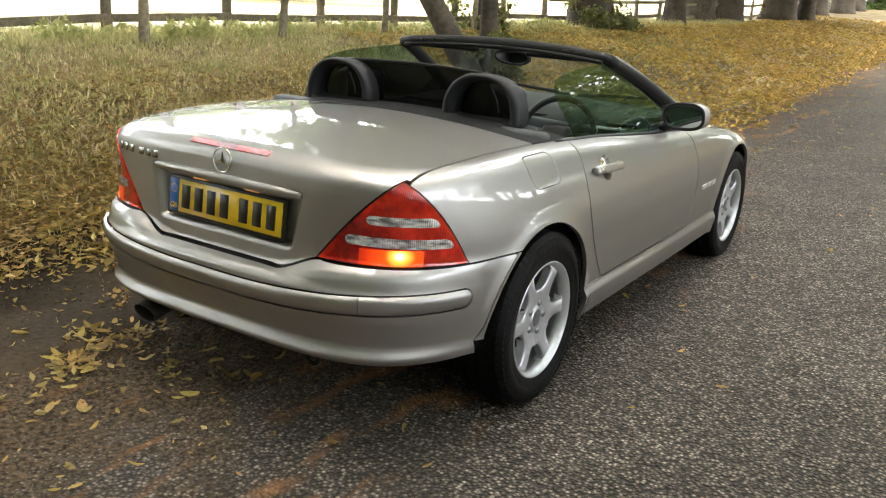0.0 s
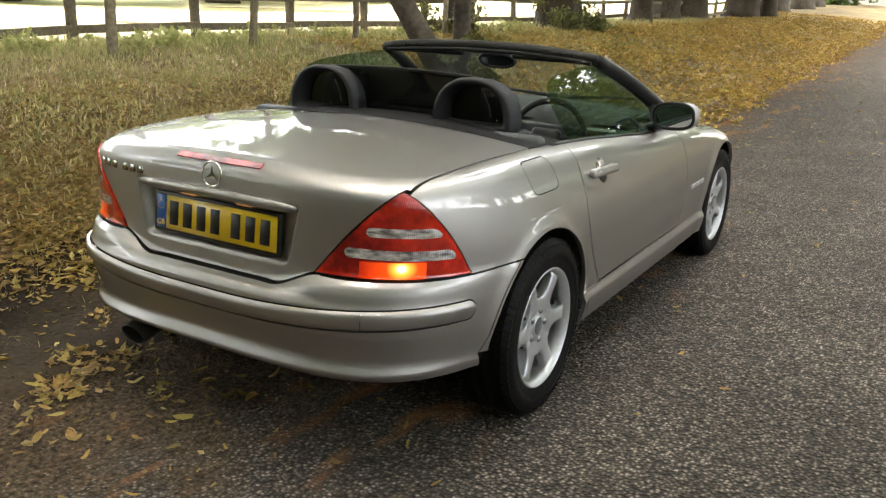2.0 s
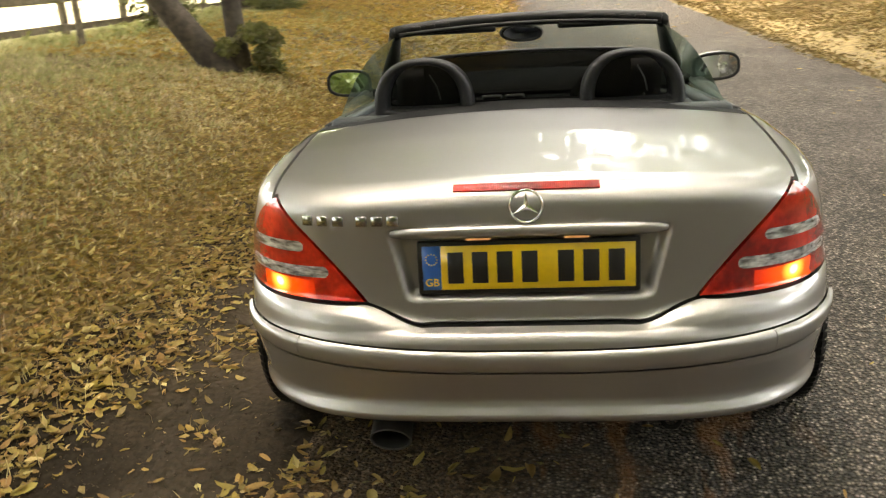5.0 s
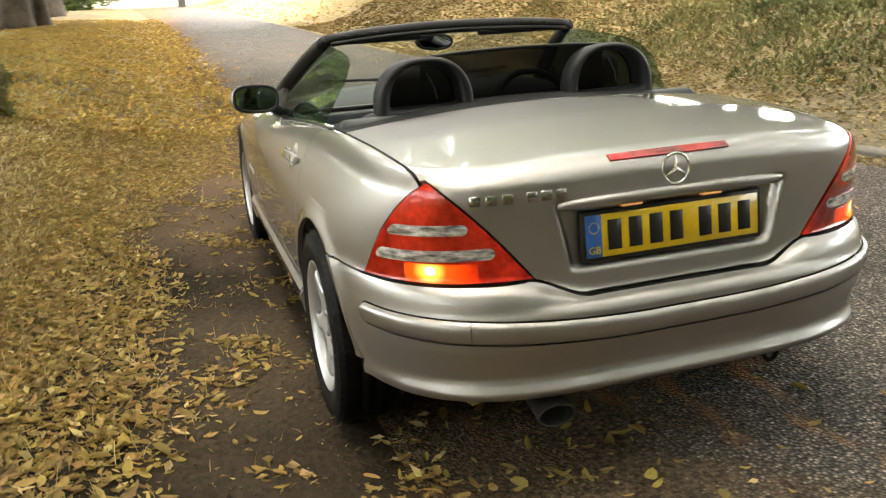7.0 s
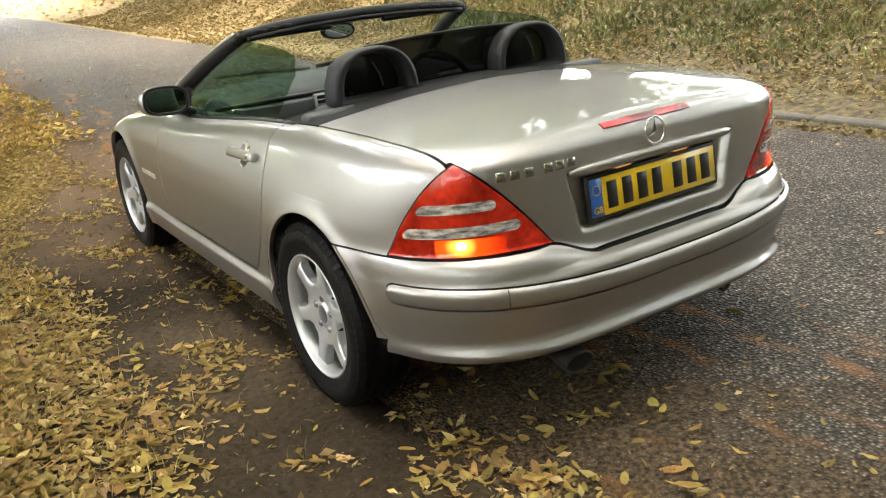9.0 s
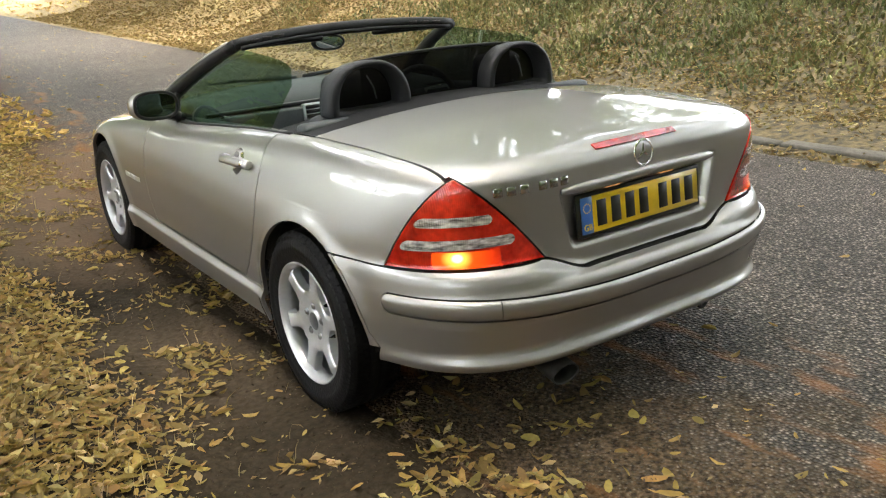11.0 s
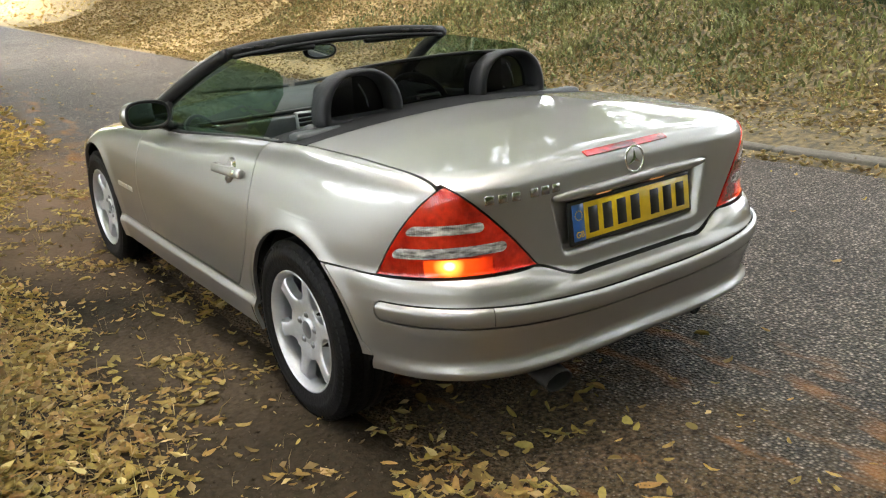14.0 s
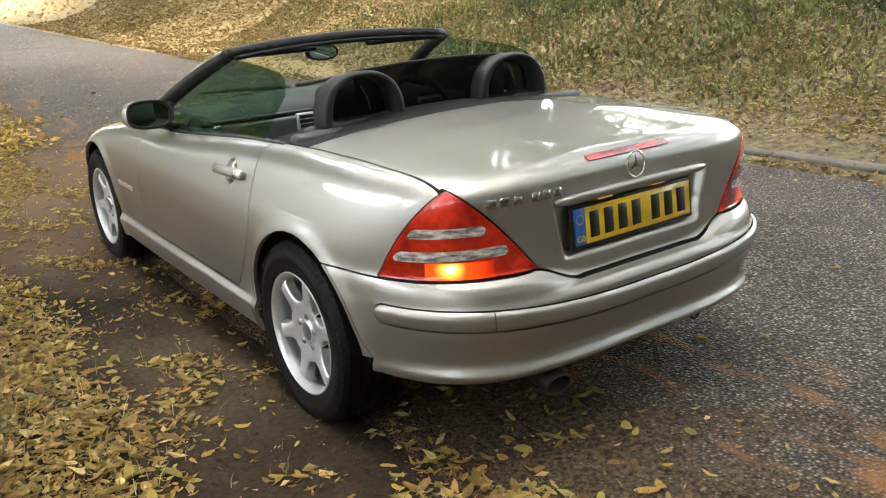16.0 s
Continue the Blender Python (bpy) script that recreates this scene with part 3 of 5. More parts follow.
def bumper_end(p):
    """The slanting front edge of the rear bumper, behind the wheel, kicking forward at its foot."""
    z = np.clip(p[:, 2], 0.345, 0.66)
    arch = np.sqrt(ARCH ** 2 - (z - HUB_Z) ** 2)
    return p[:, 1] + np.maximum(arch + 0.013, 0.212 + 0.66 * (0.611 - z)) + np.where(p[:, 2] < 0.345, -0.25 * (0.345 - p[:, 2]), 0.0)


def bumper_top(p):
    return np.where(np.abs(p[:, 0]) < 0.43, -lid_low(p), p[:, 2] - 0.611)


def flap(p):
    dy, dz = np.abs(p[:, 1] - 0.035 + 0.25 * (p[:, 2] - 0.84)) - 0.068, np.abs(p[:, 2] - 0.838) - 0.022
    return np.hypot(np.clip(dy, 0, None), np.clip(dz, 0, None)) + np.minimum(np.maximum(dy, dz), 0) - 0.03


RED_LENS = ribbed(material("red_lens", (0.28, 0.004, 0.003), rough=0.1, vary=0.2, scale=11, fine=60, coat=1.0, second=(0.66, 0.026, 0.012)), 70, 0.16)
# CLEAR_LENS: glints and dark reflections are put into its white and grey patches
CLEAR_LENS = ribbed(material("clear_lens", (0.22, 0.21, 0.205), rough=0.10, metal=0.25, vary=0.2, scale=38, fine=90, coat=1.0, second=(1.0, 0.99, 0.98)), 75, 0.6)
BRAKE_LENS = ribbed(material("brake_lens", (0.20, 0.003, 0.003), rough=0.25, Specular_IOR_Level=0.25, vary=0.25, scale=14, fine=60, coat=0.2, second=(0.50, 0.012, 0.008)), 60, 0.3)
LIT_LENS = material("lit_tail_lens", (0.55, 0.025, 0.006), rough=0.2, vary=0.1, coat=1.0)
CHROME = material("chrome", (0.75, 0.75, 0.74), rough=0.1, metal=1.0, vary=0.03)
DULL_CHROME = material("dull_chrome", (0.42, 0.42, 0.41), rough=0.22, metal=1.0, vary=0.1)
GLASS_SIDE = glass("side_glass_green", (0.38, 0.57, 0.46), gloss=0.13)
GLASS_FRONT = glass("windscreen_glass", (0.86, 0.93, 0.88))
LEATHER = material("black_leather", (0.013, 0.014, 0.0165), rough=0.55, Specular_IOR_Level=0.35, vary=0.15, scale=8, fine=150, bump=0.3)
DASH = material("dark_dash_plastic", (0.024, 0.031, 0.033), rough=0.55, vary=0.1, scale=6, fine=180, bump=0.2)
GREY_TRIM = material("grey_trim", (0.065, 0.074, 0.080), rough=0.5, vary=0.1, fine=140, bump=0.1)
MIRROR = material("mirror_glass", (0.85, 0.87, 0.88), rough=0.01, metal=1.0, vary=0.01)
PLATE_Y = material("plate_yellow", (0.78, 0.52, 0.02), rough=0.35, vary=0.04, coat=0.5)
PLATE_BLUE = material("plate_blue", (0.02, 0.12, 0.42), rough=0.35, vary=0.06, coat=0.5)
PLATE_BLACK = material("plate_black", (0.012, 0.012, 0.012), rough=0.4, vary=0.1)
EXHAUST = material("sooty_steel", (0.02, 0.018, 0.017), rough=0.55, metal=0.3, vary=0.3, scale=20, fine=80)


def lit_lens():
    """The lit bulb behind the lens: strongest close to the bulb."""
    n, ln = LIT_LENS.node_tree.nodes, LIT_LENS.node_tree.links
    p = n["Principled BSDF"]
    tc, sep, dx, dz = n.new("ShaderNodeTexCoord"), n.new("ShaderNodeSeparateXYZ"), n.new("ShaderNodeMath"), n.new("ShaderNodeMath")
    ln.new(tc.outputs["Object"], sep.inputs[0])
    ax = n.new("ShaderNodeMath")
    ax.operation = "ABSOLUTE"
    ln.new(sep.outputs[0], ax.inputs[0])
    comb, dist = n.new("ShaderNodeCombineXYZ"), n.new("ShaderNodeVectorMath")
    ln.new(ax.outputs[0], comb.inputs[0])
    ln.new(sep.outputs[2], comb.inputs[2])
    dist.operation = "DISTANCE"
    dist.inputs[1].default_value = (0.655, 0, 0.648)
    ln.new(comb.outputs[0], dist.inputs[0])
    r = n.new("ShaderNodeValToRGB")
    r.color_ramp.elements[0].position, r.color_ramp.elements[0].color = 0.0, (4.5, 3.0, 1.5, 1)
    r.color_ramp.elements[1].position, r.color_ramp.elements[1].color = 0.10, (0.16, 0.006, 0.001, 1)
    e = r.color_ramp.elements.new(0.014)
    e.color = (1.6, 0.50, 0.07, 1)
    e = r.color_ramp.elements.new(0.036)
    e.color = (0.55, 0.05, 0.004, 1)
    ln.new(dist.outputs["Value"], r.inputs[0])
    ln.new(r.outputs[0], p.inputs["Emission Color"])
    p.inputs["Emission Strength"].default_value = 0.13


lit_lens()


def streaked(m, squash):
    """Draws a material's large variation out into bands."""
    n, ln = m.node_tree.nodes, m.node_tree.links
    mp, tc = n.new("ShaderNodeMapping"), n.new("ShaderNodeTexCoord")
    mp.inputs["Scale"].default_value = squash
    ln.new(tc.outputs["Object"], mp.inputs["Vector"])
    ln.new(mp.outputs[0], n["Noise Texture"].inputs["Vector"])


# painted glints of the clear bands, drawn out sideways
streaked(CLEAR_LENS, (0.6, 0.6, 2.2))

def skin_y(x, z):
    """The rear face's y at a place across and up."""
    lo, hi = -0.9, 0.0
    for _ in range(30):
        m = (lo + hi) / 2
        lo, hi = (m, hi) if float(body(np.array([[x, m, z]]))[0]) > 0 else (lo, m)
    return lo


def skin_x(y, z):
    """The flank's x at a place along and up."""
    lo, hi = 0.5, 0.95
    for _ in range(30):
        m = (lo + hi) / 2
        lo, hi = (lo, m) if float(body(np.array([[m, y, z]]))[0]) > 0 else (m, hi)
    return lo


car = tagged(new("car"), "silver-beige two-seat convertible with its roof down, parked half on the verge", "car")
core_tests = [lambda p: p[:, 1] - 3.1, ring(AXLE_R, ARCH + 0.004), ring(AXLE_F, ARCH + 0.004)]


def cockpit(p):
    """Positive inside the cabin's opening."""
    return np.minimum(np.minimum(p[:, 1] - 0.13, 1.69 - p[:, 1]), 0.685 - np.abs(p[:, 0]))


panel("inner_body", car, core_tests + [cockpit, lambda p: 0.37 - p[:, 2]], DARK, lift=-0.02, lip=0.002, net=COARSE_NET)
lid = panel("boot_lid", car, [lambda p: np.where(p[:, 1] > -0.57, -1, line_light(p)) + GAP, lambda p: line_deck(p) + 0.006, lambda p: lid_low(p) + GAP + 0.002, lambda p: p[:, 1] - 0.115], PAINT, "silver-beige boot lid with a recess for the plate")
bumper = panel("rear_bumper", car, [lambda p: p[:, 1] + 0.12, lambda p: bumper_top(p) + GAP, lambda p: 0.300 - p[:, 2], lambda p: bumper_end(p) + 0.001, lambda p: -rub(p) + 0.0042 + 0.003 * (p[:, 2] < strip_mid(p))], PAINT, "silver-beige rear bumper")
for lo, hi in ((-2, -0.587), (-0.585, 0.585), (0.587, 2)):
    panel("rub_strip", bumper, [rub, lambda p: lo - p[:, 0], lambda p: p[:, 0] - hi, lambda p: p[:, 1] + 0.3], PAINT, lift=rub_swell, lip=0.024)
for s in (1, -1):
    half = lambda p, s=s: -s * p[:, 0]
    quarter = [half, lambda p: -line_deck(p) + GAP, lambda p: -line_flank(p) + GAP, lambda p: np.where(p[:, 1] < -0.1, 0.611 - p[:, 2], 0.31 - p[:, 2]) + GAP, lambda p: door_rear(p) + GAP, ring(AXLE_R, ARCH)]
    q = panel("quarter_panel", car, quarter + ([lambda p: -flap(p) + 0.003] if s > 0 else []), PAINT)
    if s > 0:
        panel("fuel_flap", q, [half, flap, lambda p: line_flank(p) * -1], PAINT)
    panel("arch_trim", car, [half, lambda p: -bumper_end(p) + 0.0015, lambda p: p[:, 2] - 0.609, lambda p: 0.346 - p[:, 2], lambda p: p[:, 1] + 0.1, ring(AXLE_R, ARCH)], PAINT, lift=0.002)
    lens = [half, lambda p: -line_light(p) + GAP, lambda p: line_flank(p) + GAP, lambda p: 0.613 - p[:, 2] + GAP]
    upper = lambda p: np.hypot(np.clip(0.580 - np.abs(p[:, 0]), 0, None) + np.clip(line_flank(p) + 0.034, 0, None), p[:, 2] - 0.755 + 0.03 * (np.abs(p[:, 0]) - 0.62)) - 0.0140
    lower = lambda p: np.hypot(np.clip(0.518 - np.abs(p[:, 0]), 0, None) + np.clip(line_flank(p) + 0.034, 0, None), p[:, 2] - 0.688 + 0.03 * (np.abs(p[:, 0]) - 0.62)) - 0.0150
    bulb = lambda p: np.maximum(np.maximum(0.545 - np.abs(p[:, 0]), np.abs(p[:, 0]) - 0.705), p[:, 2] - 0.6665)
    lamp = panel("tail_light", car, lens + [lambda p: -upper(p), lambda p: -lower(p), lambda p: -bulb(p)], RED_LENS, "red tail light with two clear bands, lit", lift=0.004)
    panel("clear_band", lamp, lens + [upper], CLEAR_LENS, "clear ribbed lens band", lift=0.0045, lip=0.004)
    panel("clear_band", lamp, lens + [lower], CLEAR_LENS, lift=0.0045, lip=0.004)
    panel("bulb_window", lamp, lens + [bulb], LIT_LENS, "orange-red lit lens over the bulb", lift=0.0042, lip=0.004)
    door = panel("door", car, [half, lambda p: -door_rear(p) + GAP, lambda p: door_front(p) + GAP, lambda p: 0.342 - p[:, 2] + GAP, lambda p: 0.685 - np.abs(p[:, 0]), lambda p: 0.046 - np.hypot(p[:, 1] - 0.54, p[:, 2] - 0.784)], PAINT)
    # handle over a round hollow
    bowl = []
    for q in np.linspace(0, 1.03, 9):
        for a in np.linspace(0, 2 * math.pi, 28, endpoint=False):
            y, z = 0.54 + 0.046 * q * math.cos(a), 0.784 + 0.046 * q * math.sin(a)
            bowl.append((s * (skin_x(y, z) - 0.018 * max(0.0, 1 - q ** 5) + 0.0015), y, z))
    dish = [[i * 28 + k, i * 28 + (k + 1) % 28, (i + 1) * 28 + (k + 1) % 28, (i + 1) * 28 + k][::s] for i in range(8) for k in range(28)]
    part("handle_dish", mesh_from("handle_dish", bowl, dish, PAINT), door)
    grip = part("handle", bm_mesh(box_bm((-0.013, -0.128, -0.0185), (0.013, 0.128, 0.0185), 0.0115, 3), "handle", PAINT), door)
    grip.matrix_local = pose(s * (skin_x(0.535, 0.785) + 0.017), 0.535, 0.786, -2, -20 * s, 0)
    for y in (0.425, 0.645):
        foot = part("handle_foot", bm_mesh(box_bm((-0.018, -0.014, -0.011), (0.012, 0.014, 0.011), 0.006, 2), "handle_foot", PAINT), door)
        foot.matrix_local = pose(s * skin_x(y, 0.786), y, 0.786, 0, -20 * s, 0)
    lock = part("lock", lathe([(0, 0.010), (0.003, 0.0095), (0.004, 0.008), (0.0035, 0.0001)], CHROME, sides=16), grip, "small chrome lock")
    lock.matrix_local = pose(s * 0.0128, -0.085, 0.0, 0, 0, 0 if s > 0 else 180)
    part("belt_seal", tube([(s * np.interp(y, (0.3, 1.55), (0.705, 0.725)), y, float(top_y(y) - np.interp(y, *CROWN) * 0.93) - 0.004) for y in np.linspace(0.27, 1.62, 20)], 0.011, BLACK, sides=8), door, "black rubber window seal")
    panel("front_wing", car, [half, lambda p: -door_front(p) + GAP, lambda p: 0.24 - p[:, 2], lambda p: 0.62 - np.abs(p[:, 0]) - 0.18 * smooth(2.3, 3.1, p[:, 1]) + GAP, ring(AXLE_F, ARCH),
          lambda p: np.minimum(p[:, 1] - 2.8, 0.56 - p[:, 2]) + GAP, cockpit], PAINT)
    panel("sill", car, [half, lambda p: 0.222 - p[:, 2], lambda p: p[:, 2] - 0.338, lambda p: p[:, 1] - 2.2, lambda p: 0.2 - p[:, 1], ring(AXLE_R, ARCH), ring(AXLE_F, ARCH)], PAINT, lift=sill_swell, lip=0.014)
    for yc in (AXLE_R, AXLE_F):
        liner = [(s * (0.55, 0.80 if yc < 1 else 0.72)[k], yc + (ARCH + 0.006) * math.cos(a), HUB_Z + (ARCH + 0.006) * math.sin(a)) for a in np.linspace(0.0, math.pi, 40) for k in (0, 1)]
        part("arch_liner", mesh_from("arch_liner", liner, grid_faces(40, 2), DARK), car, "black wheel arch liner")
    # small plain badge on the wing
    for k in range(3):
        b = part("wing_badge", bm_mesh(box_bm((-0.003, -0.035, -0.012), (0.003, 0.035, 0.012), 0.002), "wing_badge", ALLOY), car, "small silver wing badge")
        b.location = (s * skin_x(1.80 + 0.085 * k, 0.515), 1.80 + 0.085 * k, 0.515)
panel("bonnet", car, [lambda p: np.abs(p[:, 0]) - 0.62 + 0.18 * smooth(2.3, 3.1, p[:, 1]) + GAP, lambda p: 1.70 - p[:, 1], lambda p: 0.56 - p[:, 2]], PAINT, net=HALF_NET)
panel("front_bumper", car, [lambda p: 2.8 - p[:, 1], lambda p: p[:, 2] - 0.56, lambda p: 0.2 - p[:, 2], ring(AXLE_F, ARCH)], PAINT, net=HALF_NET)
panel("roof_cover_trim", car, [lambda p: 0.119 - p[:, 1], lambda p: p[:, 1] - 0.42, lambda p: np.abs(p[:, 0]) - 0.695], TRIM, "black trim behind the roll hoops", lip=0.03)
panel("brake_light", lid, [lambda p: np.abs(p[:, 0]) - 0.177, lambda p: p[:, 1] + 0.652, lambda p: 0.887 - p[:, 2]], BRAKE_LENS, "slim red high brake light", lift=0.004)

# chrome-edged strip over the plate
bar = [(x, -0.706 + 0.012 * (abs(x) / 0.335) ** 4, 0.790 + 0.006 * math.cos(x * 4)) for x in np.linspace(-0.335, 0.335, 41)]
part("boot_handle_strip", tube(bar, [0.013 * (1 - 0.55 * (abs(p[0]) / 0.335) ** 10) + 0.002 for p in bar], PAINT, sides=14, flat=1.15), lid, "silver-beige moulded strip over the plate")

# number plate with plain bars
plate = part("number_plate", bm_mesh(box_bm((-0.273, -0.008, -0.068), (0.273, 0.006, 0.068), 0.006), "number_plate", PLATE_BLACK), lid, "yellow number plate in a black surround")
plate.matrix_local = pose(0, -0.688, 0.700, -6)
part("plate_face", bm_mesh(box_bm((-0.214, -0.011, -0.0555), (0.26, -0.007, 0.0555), 0.001, 1), "plate_face", PLATE_Y), plate, "yellow reflective plate face")
part("country_band", bm_mesh(box_bm((-0.26, -0.011, -0.0555), (-0.214, -0.007, 0.0555), 0.001, 1), "country_band", PLATE_BLUE), plate, "blue country band")
for k, x in enumerate((-0.178, -0.117, -0.056, 0.005, 0.093, 0.154, 0.215)):
    part("plate_bar", bm_mesh(box_bm((x - 0.0195, -0.0125, -0.0395), (x + 0.0195, -0.0105, 0.0395), 0.0006, 1), "plate_bar", PLATE_BLACK), plate)
gb = bpy.data.curves.new("country_letters", "FONT")
gb.body, gb.size, gb.extrude, gb.align_x = "GB", 0.027, 0.0006, "CENTER"
gb.materials.append(PLATE_Y)
g = part("country_letters", gb, plate, "small yellow letters")
g.matrix_local = pose(-0.237, -0.0122, -0.045, 90)
for k in range(12):
    a = k * math.pi / 6
    st = part("band_dot", bm_mesh(box_bm((-0.0016, -0.0005, -0.0016), (0.0016, 0.0005, 0.0016)), "band_dot", PLATE_Y), plate)
    st.location = (-0.237 + 0.014 * math.cos(a), -0.0114, 0.022 + 0.014 * math.sin(a))
for x in (-0.12, 0.12):
    part("plate_lamp", bm_mesh(box_bm((x - 0.03, -0.69, 0.768), (x + 0.03, -0.672, 0.776), 0.002), "plate_lamp", material("plate_lamp_glow", (1, 0.6, 0.3), Emission_Color=(1, 0.45, 0.18, 1), Emission_Strength=0.02)), lid, "warm number plate lamp")


# round badge: ring and three plain tapering bars
badge = part("boot_badge", tube([(0.039 * math.cos(a), 0, 0.039 * math.sin(a)) for a in np.linspace(0, 2 * math.pi, 40, endpoint=False)], 0.0035, CHROME, closed=True, sides=8), lid, "round chrome badge")
badge.matrix_local = pose(0, skin_y(0, 0.854) - 0.002, 0.854, -6)
for k in range(3):
    a = math.pi / 2 + k * 2 * math.pi / 3
    v = [(0.037 * math.cos(a), -0.001, 0.037 * math.sin(a)), (0.007 * math.cos(a + 1.05), -0.001, 0.007 * math.sin(a + 1.05)), (0, -0.006, 0), (0.007 * math.cos(a - 1.05), -0.001, 0.007 * math.sin(a - 1.05))]
    part("badge_bar", mesh_from("badge_bar", v, [(0, 1, 2), (0, 2, 3)], CHROME, shade=False), badge)
for k, x in enumerate((-0.547, -0.508, -0.466, -0.405, -0.366, -0.327)):
    b = part("boot_lettering_bar", bm_mesh(box_bm((-0.014, -0.0035, -0.0125), (0.014, 0.002, 0.0125), 0.0012, 1), "boot_lettering_bar", DULL_CHROME), lid, "plain chrome bar of the model badge")
    b.matrix_local = pose(x, skin_y(x, 0.826), 0.826, -6, 0, math.degrees(math.atan2(skin_y(x + 0.02, 0.826) - skin_y(x - 0.02, 0.826), 0.04)))

# underside, exhaust, tow hook
part("underbody", bm_mesh(box_bm((-0.62, -0.52, 0.235), (0.62, 3.0, 0.31), 0.03), "underbody", DARK), car, "black underbody")
part("boot_floor", bm_mesh(box_bm((-0.52, -0.60, 0.275), (0.52, 0.1, 0.42), 0.05), "boot_floor", DARK), car)
ex = part("exhaust_tip", lathe([(-0.36, 0.030), (-0.16, 0.031), (-0.12, 0.039), (-0.004, 0.041), (0, 0.0405), (0.0006, 0.0395), (0, 0.0375), (-0.004, 0.0365)], EXHAUST, "exhaust_tip", 32), car, "sooty oval exhaust tailpipe")
ex.matrix_local = pose(-0.370, -0.742, 0.243, 0, 0, -90) @ pose(0, 0, 0, 0, 6, 0) @ Matrix.Diagonal((1, 1.35, 0.86, 1)) @ Matrix(((1, 0, 0.25, 0), (0, 1, 0, 0), (0, 0, 1, 0), (0, 0, 0, 1)))
part("exhaust_bore", lathe([(-0.004, 0.0365), (-0.10, 0.0355), (-0.11, 0.0001)], DARK, "exhaust_bore", 24), ex, "black bore of the tailpipe")
part("silencer", tube([(-0.48, -0.40, 0.315), (0.40, -0.40, 0.315)], 0.075, DARK, sides=16), car)
part("tow_hook", tube([(0.36 + 0.025 * math.cos(a), -0.66, 0.262 + 0.03 * math.sin(a)) for a in np.linspace(0, 6.283, 16, endpoint=False)], 0.007, DARK, closed=True, sides=8), car, "small black tow eye")

# wheels: tyre and six-spoke rim
TYRE = [(-0.085, 0.205), (-0.095, 0.225), (-0.102, 0.262), (-0.096, 0.288), (-0.078, 0.3075), (-0.06, 0.3115), (-0.052, 0.3125), (-0.050, 0.309), (-0.044, 0.309), (-0.042, 0.316), (-0.012, 0.3165), (-0.010, 0.309), (-0.004, 0.309), (-0.002, 0.3165),
        (0.028, 0.3165), (0.030, 0.309), (0.036, 0.309), (0.038, 0.3125), (0.06, 0.3115), (0.078, 0.3075), (0.0925, 0.294), (0.0955, 0.288), (0.101, 0.272), (0.103, 0.255), (0.1015, 0.253), (0.100, 0.238), (0.096, 0.224), (0.092, 0.213), (0.086, 0.208)]
RIM = [(-0.09, 0.206), (-0.09, 0.20), (0.045, 0.196), (0.052, 0.193), (0.058, 0.1925), (0.066, 0.1935), (0.074, 0.1945), (0.082, 0.198), (0.090, 0.203), (0.094, 0.2075), (0.0955, 0.2105), (0.0945, 0.213), (0.089, 0.214), (0.085, 0.209)]


def tread_blocks(side):
    """Cross grooves of the shoulder, as small raised blocks round the tyre."""
    v, f = [], []
    for side in (side,):
        for k in range(72):
            a0, a1 = 2 * math.pi * (k + 0.08) / 72, 2 * math.pi * (k + 0.80) / 72
            base = len(v)
            for a in (a0, a1):
                for x, r in ((0.040, 0.3175), (0.079, 0.3150), (0.0965, 0.2990), (0.098, 0.290)):
                    aa = a + (0.012 if x > 0.09 else 0)
                    v.append((side * x, r * math.cos(aa), r * math.sin(aa)))
            for j in range(3):
                q = (base + j, base + j + 1, base + 5 + j, base + 4 + j)
                f.append(q if side < 0 else q[::-1])
    return mesh_from("tread_blocks", v, f, RUBBER, shade=False)


def spoke_face():
    """One spoke: wide at the hub, narrowing in a curve towards the rim, dished, with side walls."""
    n = 30
    v, f = [], []
    for i in range(n):
        t = i / (n - 1)
        r = 0.045 + t * (0.1955 - 0.045)
        full = r * math.tan(math.pi / 6)
        hole = 0.0
        if r > 0.092:
            hole = max(0.0, full - 0.025) * math.sqrt(max(0, 1 - max(0, 1 - (r - 0.092) / 0.045) ** 2))
        w = full - hole + 0.010 * float(smooth(0.176, 0.1955, r))
        edge = min(1, hole / 0.012)
        x = 0.062 + 0.017 * math.sin(math.pi * 0.5 * t) - 0.008 * smooth(0.90, 1.0, t)
        for u, dx in ((-1, -0.034 * edge), (-0.965, -0.005 * edge), (-0.965, -0.005 * edge), (-0.86, -0.001 * edge), (-0.3, 0.0), (0.3, 0.0), (0.86, -0.001 * edge), (0.965, -0.005 * edge), (0.965, -0.005 * edge), (1, -0.034 * edge)):
            v.append((x + dx, r, u * w))
    f = [q for k, q in enumerate(grid_faces(n, 10)[:, ::-1].tolist()) if k % 9 not in (1, 7)]
    return mesh_from("spoke", v, f, ALLOY)


